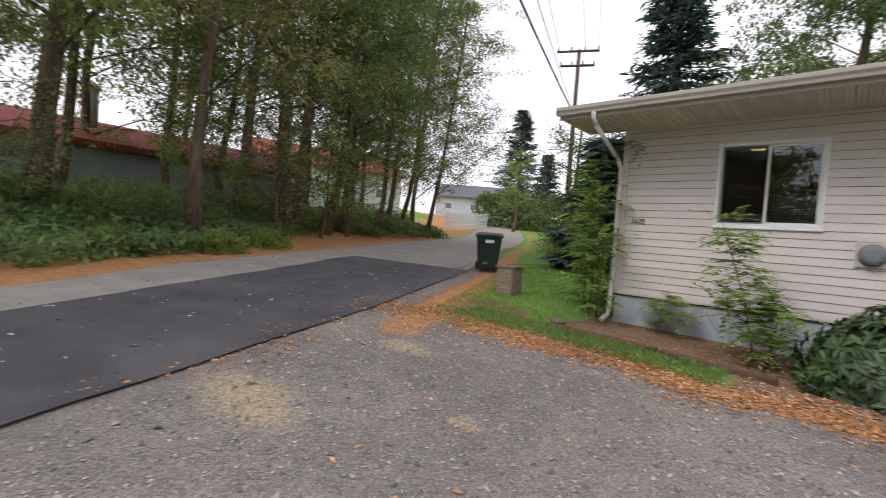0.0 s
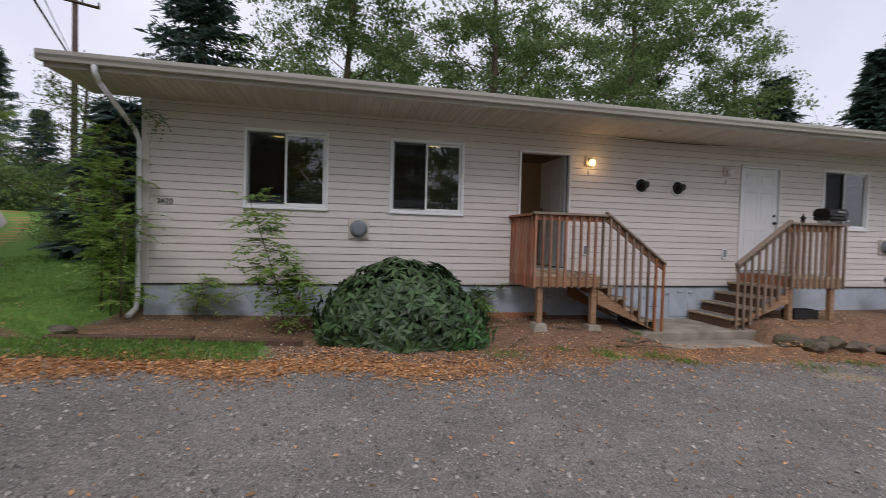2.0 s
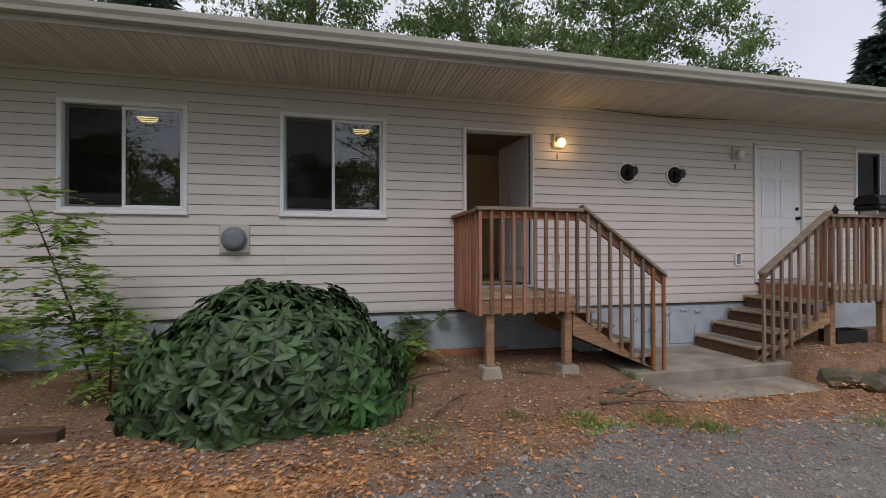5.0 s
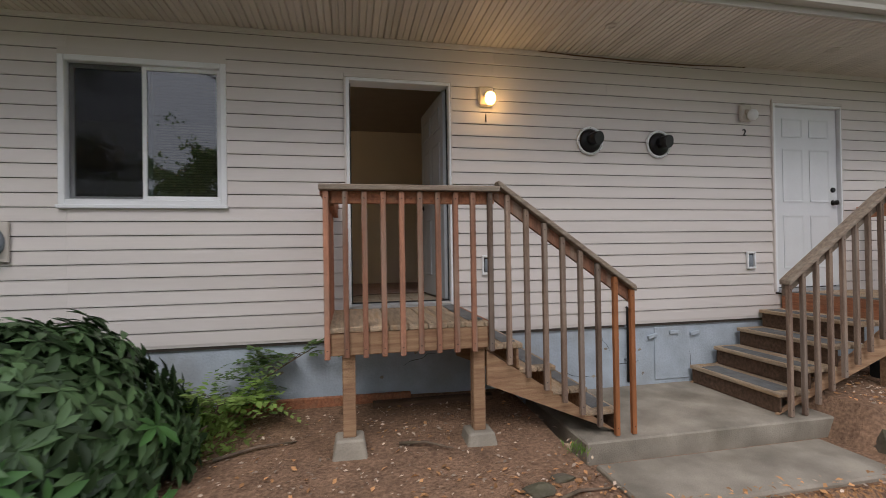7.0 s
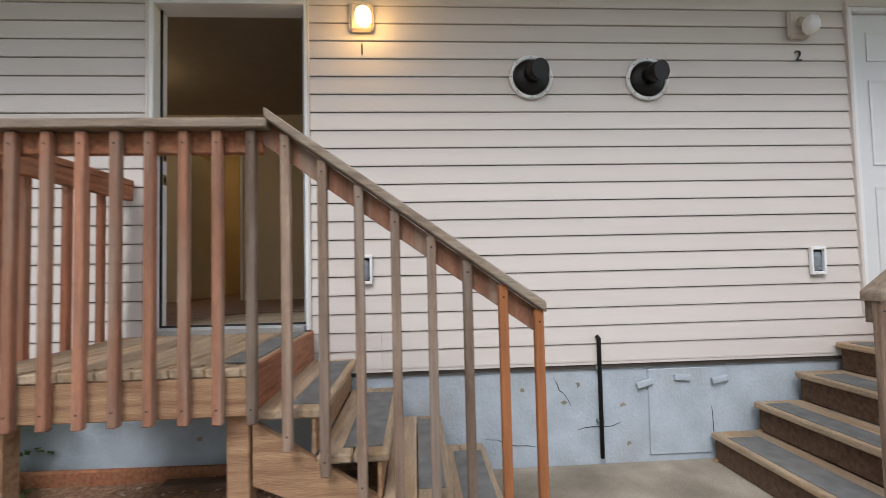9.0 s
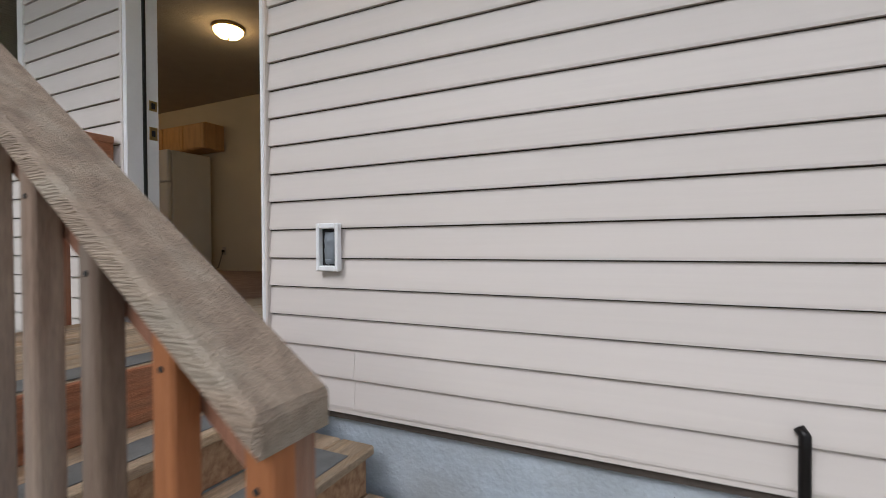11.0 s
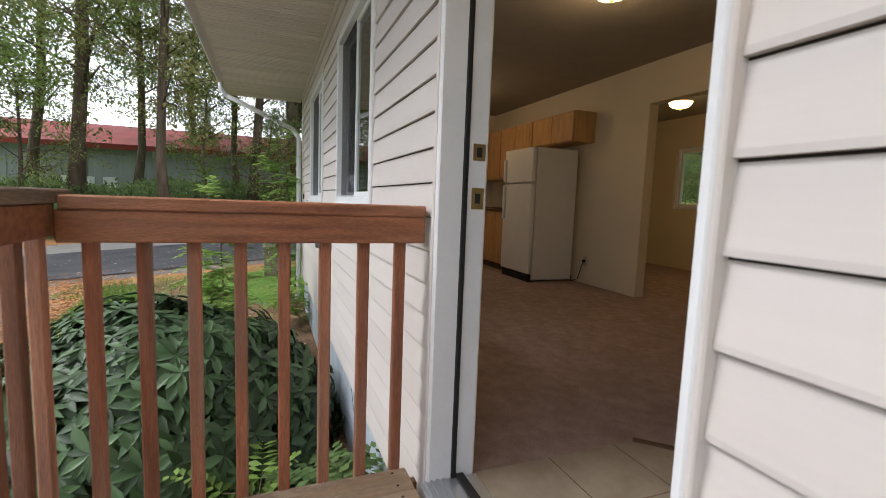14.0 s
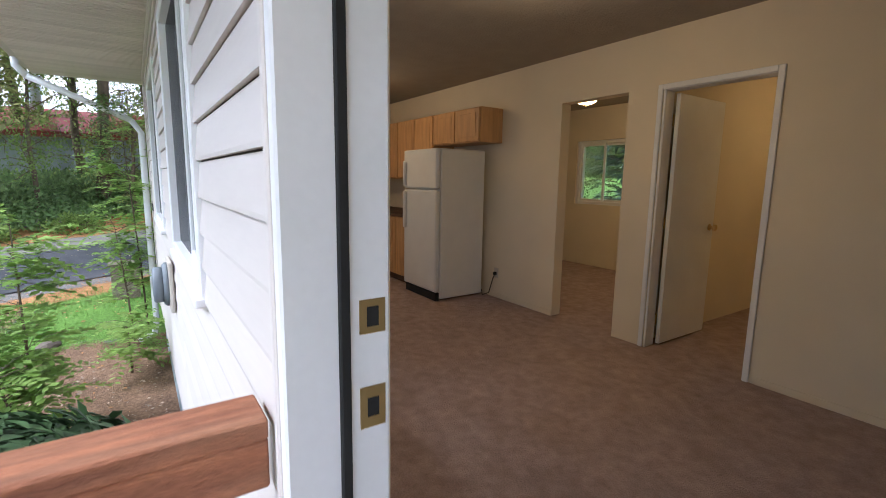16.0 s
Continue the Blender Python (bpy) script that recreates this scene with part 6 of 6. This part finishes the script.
for k in range(3):
    boxpart("window", (-25.0, -24.93, -9.6 + k * 0.9, -9.05 + k * 0.9, 1.9, 2.4), TRIM, b)
bm = bmesh.new()
tube(bm, [(-27.0, -3.6, 4.4), (-27.0, -3.6, 6.4)], [0.28, 0.28], 14)
stack = part("flue", bm, ALU, b, "pale metal flue stack")
bm = bmesh.new()
lathe(bm, [(0.36, 6.35), (0.36, 6.45), (0.05, 6.7)], (-27.0, -3.6, 0), "z", 14)
part("cowl", bm, ALU, stack)


def far_house(x, y, w, d, h, roof_mat, wall_mat, turn, label):
    f = thing("far_house", label, "house", "far houses")
    boxpart("wall", (-w / 2, w / 2, -d / 2, d / 2, -0.5, h), wall_mat, f, bevel=0)
    bm = bmesh.new()
    prism(bm, [(-d / 2 - 0.5, h - 0.1), (0, h + d * 0.27), (d / 2 + 0.5, h - 0.1), (d / 2 + 0.5, h + 0.06), (0, h + d * 0.27 + 0.2), (-d / 2 - 0.5, h + 0.06)], "x", -w / 2 - 0.4, w / 2 + 0.4)
    part("roof", bm, roof_mat, f)
    for k in range(3):
        wn_ = boxpart("window", (-w / 3 + k * w / 3 - 0.6, -w / 3 + k * w / 3 + 0.6, -d / 2 - 0.04, -d / 2 - 0.002, 1.0, 2.1), TRIM, f)
        boxpart("pane", (-w / 3 + k * w / 3 - 0.5, -w / 3 + k * w / 3 + 0.5, -d / 2 - 0.05, -d / 2 - 0.041, 1.1, 2.0), METER, wn_, bevel=0)
    f.matrix_basis = pose(x, y, float(ground_z(x, y)), 0, 0, turn)


far_house(-44.0, 19.0, 14, 8, 3.4, REDROOF, WHITEWALL, 75, "white house with a red roof beyond the woods")
far_house(-50.0, 52.0, 12, 8, 3.0, GREYROOF, WHITEWALL, 40, "pale house with a grey gable roof down the road")
far_house(-58.0, 70.0, 12, 8, 3.0, GREYROOF, WHITEWALL, 30, "pale house far down the road")

fence = thing("picket_fence", "pale grey board fence along the road", "fence")
bm = bmesh.new()
box(bm, -0.07, 0.07, -0.012, 0.012, 0, 1.6)
board = mesh_of("fence_board", bm, WHITEWALL)
for k in range(42):
    f = k / 41
    x, y = -28.5 - 5.2 * f, 21.0 + 13.0 * f
    shared("fence_board", board, fence, pose(x, y, float(ground_z(x, y)) - 0.05, 0, 0, 112))
for z in (0.4, 1.3):
    bm = bmesh.new()
    tube(bm, [(-28.53, 21.0, float(ground_z(-28.5, 21)) + z), (-33.73, 34.0, float(ground_z(-33.7, 34)) + z)], [0.03, 0.03], 4)
    part("fence_rail", bm, WHITEWALL, fence)

# ---- power line ----
POLEWOOD = mat("pole_wood", (0.14, 0.1, 0.08), 0.9, var=0.3, scale=3, stretch=(6, 6, 0.5))
PX, PY, PTOP = -15.9, 17.6, 13.1
pole = thing("utility_pole", "brown wooden utility pole with two crossarms", "utility pole")
bm = bmesh.new()
tube(bm, [(PX, PY, float(ground_z(PX, PY)) - 0.2), (PX, PY, PTOP)], [0.17, 0.11], 12)
part("shaft", bm, POLEWOOD, pole)
AX = Vector((0.905, 0.425, 0))
wires = []
for z, half, n in ((PTOP - 0.12, 1.22, 4), (PTOP - 0.98, 1.0, 4)):
    bm = bmesh.new()
    c = Vector((PX, PY, z))
    tube(bm, [c - AX * half + Vector((0, -0.12, 0)), c + AX * half + Vector((0, -0.12, 0))], [0.07, 0.07], 4)
    arm = part("crossarm", bm, POLEWOOD, pole)
    for k in range(n):
        o = c + AX * half * (-0.95 + 1.9 * k / (n - 1)) + Vector((0, -0.12, 0))
        bm = bmesh.new()
        lathe(bm, [(0.02, 0.05), (0.05, 0.08), (0.05, 0.12), (0.035, 0.14), (0.05, 0.17), (0.045, 0.24), (0.02, 0.27)], o, "z", 10)
        part("insulator", bm, METER, arm)
        if z > PTOP - 0.5 and k != 1:
            wires.append((o + Vector((0, 0, 0.27)), 0.012))
wires += [(Vector((PX + 0.1, PY - 0.1, 9.1)), 0.035), (Vector((PX - 0.1, PY - 0.1, 9.6)), 0.014)]
bm = bmesh.new()
FAR = Vector((0.40, -0.917, 0))
for k, (o, r) in enumerate(wires):
    span = 62.0
    drift = -0.06 if r > 0.03 else (-0.03 if k == 4 else 0.0)
    pts = [o + (FAR + Vector((drift, 0, 0))) * span * f - Vector((0, 0, 1.5 * math.sin(math.pi * f))) for f in [i / 18 for i in range(19)]]
    bm = bmesh.new()
    tube(bm, pts, [r] * 19, 5)
    tagged(part("power_cable", bm, RUBBER), "black overhead cable strung along the road", "cable", "overhead cables")

# ---- ground cover, too many to count ----
rng = np.random.default_rng(77)


def on_ground(x, y, lift=0.0):
    return np.stack([x, y, ground_z(x, y) + np.array([noise.noise((a * 1.3, b * 1.3, 0)) * 0.025 + noise.noise((a * 5, b * 5, 3)) * 0.008 for a, b in zip(x, y)]) + lift], 1)


def flat_turn(n, tilt=0.35):
    a = rng.random(n) * math.tau
    return frames(np.stack([np.cos(a), np.sin(a), rng.normal(size=n) * tilt * 0.5], 1), np.stack([rng.normal(size=n) * tilt, rng.normal(size=n) * tilt, np.ones(n)], 1))


def clear(x, y):
    """Spots free of slabs, house and porch piers."""
    return ~((x > 1.65) & (x < 4.1) & (y > -1.95)) & ~((x > -6.1) & (y > 0)) & ~((np.abs(x - 0.0) < 0.16) & (np.abs(y + 1.02) < 0.16)) & ~((np.abs(x - 0.94) < 0.16) & (np.abs(y + 1.02) < 0.16))


DRYLEAF = leafmat("dry_fallen_leaf", (0.68, 0.38, 0.17), (0.42, 0.2, 0.085), 0.15, 0.8, 0.5)
PALECHIP = leafmat("pale_chips", (0.62, 0.5, 0.38), (0.36, 0.26, 0.19), 0.0, 0.9, 0.5)
STONE = mat("gravel_stone", (0.32, 0.295, 0.265), 0.9, var=0.3, scale=8, bump=0.2, island=0.65)
GRASSBLADE = leafmat("grass_blade", (0.26, 0.42, 0.095), (0.15, 0.27, 0.055), 0.35, 0.6, 0.3)
ROCK = ((1, 0, 0), (-0.3, 0.9, 0.1), (-0.8, -0.4, 0), (0.3, -0.9, 0.1), (0.1, 0, 0.7))
ROCK_F = ((0, 1, 4), (1, 2, 4), (2, 3, 4), (3, 0, 4))

# fallen leaves: thick in a band along the edge of the drive, thin elsewhere
band_x = rng.uniform(-9.5, 6.0, 15000)
wobble = np.array([noise.noise((a * 0.8, -3.4 * 0.8, 7)) for a in band_x])
edge = -3.45 + 0.35 * wobble - 0.12 * np.clip(-5 - band_x, 0, 3) + np.where(band_x > -2, 0.28 * np.clip(band_x + 2, 0, 4), 0)
band_y = edge + 0.35 + rng.normal(size=15000) * np.where(band_x < -2.5, 0.3, 0.42)
keep = rng.random(15000) < np.where(band_x < -1.5, 1.0, 0.4)
rx, ry = rng.uniform(-9.5, 7, 4200), rng.uniform(-7.5, -0.2, 4200)
sel = rng.random(4200) < np.where(ry > -3.6, 0.7, 0.3)
vx = rng.uniform(-12.0, -6.5, 2200)
vy = -4.0 + (-7.9 - vx) * 1.95 + rng.normal(size=2200) * 0.6
allx, ally = np.r_[band_x[keep], rx[sel], vx], np.r_[band_y[keep], ry[sel], vy]
ok = clear(allx, ally) & (road_off(allx, ally)[0] < -1.9)
at = on_ground(allx[ok], ally[ok], 0.012)
n = len(at)
tagged(scatter("fallen_leaves", LEAF, LEAF_F, at, flat_turn(n, 0.4), rng.uniform(0.025, 0.06, n), DRYLEAF), "scatter of dry orange-brown fallen leaves", "leaves", kind="stuff")
ox, oy = rng.uniform(-15.5, -7, 700), rng.uniform(-9, 3, 700)
off = road_off(ox, oy)[0]
sel = np.abs(off) < 2.5
at = np.stack([ox[sel], oy[sel], ground_z(ox[sel], oy[sel]) + 0.03], 1)
tagged(scatter("road_leaves", LEAF, LEAF_F, at, flat_turn(len(at), 0.25), rng.uniform(0.035, 0.07, len(at)), PALECHIP), "pale leaves scattered on the asphalt", "leaves", kind="stuff")
# stones of the drive and chips on the bed
sx, sy = rng.uniform(-7.5, 7.0, 62000), -9.3 + 6.8 * rng.random(62000) ** 0.8
sel = (road_off(sx, sy)[0] < -2.5) & clear(sx, sy)
at = on_ground(sx[sel], sy[sel], 0.004)
n = len(at)
tagged(scatter("gravel_stones", ROCK, ROCK_F, at, flat_turn(n, 0.3), np.exp(rng.normal(size=n) * 0.5) * 0.0064, STONE), "loose grey gravel stones", "gravel", kind="stuff")
sx, sy = rng.uniform(-6.0, 7.0, 5200), rng.uniform(-2.6, -0.05, 5200)
sel = clear(sx, sy)
at = on_ground(sx[sel], sy[sel], 0.006)
n = len(at)
tagged(scatter("bark_chips", LEAF, LEAF_F, at, flat_turn(n, 0.6), rng.uniform(0.014, 0.045, n), PALECHIP), "pale bark chips and dead leaves on dirt", "mulch", kind="stuff")
# grass of the lawn, the strip and the tufts
gx, gy = [], []
for x0, x1, y0, y1, count in ((-11.5, -6.3, -1.6, 9.0, 26000), (-7.2, -3.9, -3.0, -2.25, 7500), (-9.5, -6.5, -3.4, -1.4, 5000)):
    gx.append(rng.uniform(x0, x1, count)), gy.append(rng.uniform(y0, y1, count))
for cx, cy, r, count in ((0.4, -2.35, 0.22, 260), (1.15, -2.3, 0.18, 200), (1.5, -2.5, 0.2, 220), (-1.1, -2.5, 0.25, 200), (3.5, -2.6, 0.3, 220), (-0.2, -2.2, 0.12, 90), (1.6, -1.3, 0.08, 60), (4.6, -2.4, 0.3, 200)):
    gx.append(cx + rng.normal(size=count) * r * 0.6), gy.append(cy + rng.normal(size=count) * r * 0.5)
gx, gy = np.concatenate(gx), np.concatenate(gy)
sel = (road_off(gx, gy)[0] < -3.0) & clear(gx, gy)
at = on_ground(gx[sel], gy[sel], -0.005)
n = len(at)
d = rng.normal(size=(n, 3)) * (0.45, 0.45, 0) + (0, 0, 1)
tagged(scatter("grass", ((0, 0.06, 0), (0, -0.06, 0), (0.6, 0.04, 0), (1, 0, 0.15)), ((0, 1, 2), (2, 0, 3)), at, frames(d, unit(rng, n) + 1e-3), rng.uniform(0.03, 0.085, n), GRASSBLADE), "short green grass", "grass", kind="stuff")
# ivy on the bank
n = 60000
f, a = rng.random(n), rng.uniform(2.2, 11.0, n)
ix, iy = -10.6 - 14.5 * f + rng.normal(size=n) * 0.4 - (a - 4.3) * 0.9, -13.0 + 28 * f - (a - 4.3) * 0.4
off, along = road_off(ix, iy)
sel = off > far_edge(along) + 0.9 + 0.28 * np.clip(iy + 4, 0, 9)
at = np.stack([ix[sel], iy[sel], ground_z(ix[sel], iy[sel]) + rng.uniform(0.02, 0.45, sel.sum())], 1)
n = len(at)
tagged(scatter("ivy", LEAF, LEAF_F, at, frames(unit(rng, n) + (0.3, -0.1, 0), unit(rng, n) * 0.6 + (0.4, -0.2, 1)), rng.uniform(0.1, 0.22, n), IVY), "ivy and low brambles over the bank", "ivy", kind="stuff")
MOSSROCK = mat("dark_mossy_rock", (0.16, 0.13, 0.1), 0.95, var=0.4, scale=6, fine=40, bump=0.8, dirt=(0.07, 0.09, 0.03), dirt_amount=0.7)
# sticks on the dirt
for i, (x, y, r, le) in enumerate(((-0.9, -1.0, 20, 0.55), (0.35, -1.0, -25, 0.4), (0.75, -2.0, -12, 0.8), (-0.9, -2.15, 50, 0.7), (1.1, -1.9, 10, 0.45))):
    bm = bmesh.new()
    z = float(ground_z(x, y)) + 0.02
    c, s = math.cos(radians(r)), math.sin(radians(r))
    tube(bm, [(x, y, z), (x + c * le * 0.5, y + s * le * 0.5 + 0.03, z + 0.015), (x + c * le, y + s * le, z)], [0.014, 0.011, 0.006], 6)
    tagged(part("stick", bm, BARK), "dry brown stick lying on the dirt", "stick", "fallen sticks")
for i, (x, y, s) in enumerate(((1.1, -1.75, 0.07), (1.3, -1.65, 0.05), (4.2, -1.6, 0.2), (4.6, -1.62, 0.22), (5.05, -1.6, 0.2), (5.6, -1.62, 0.18), (6.3, -1.64, 0.2), (7.0, -1.66, 0.2), (7.9, -1.7, 0.22), (-6.35, -1.6, 0.14), (-6.5, -1.2, 0.12))):
    bm = bmesh.new()
    bmesh.ops.create_icosphere(bm, subdivisions=2, radius=s)
    for v in bm.verts:
        v.co *= 1 + 0.55 * noise.noise(v.co * (2.2 / s) + Vector((i, 0, 0)))
        v.co.x, v.co.z = v.co.x * 1.5, v.co.z * 0.5
    bmesh.ops.translate(bm, verts=bm.verts[:], vec=(x, y, float(ground_z(x, y)) + s * 0.2))
    tagged(part("rock", bm, MOSSROCK), "weathered rock edging the dirt", "rock", "rocks")
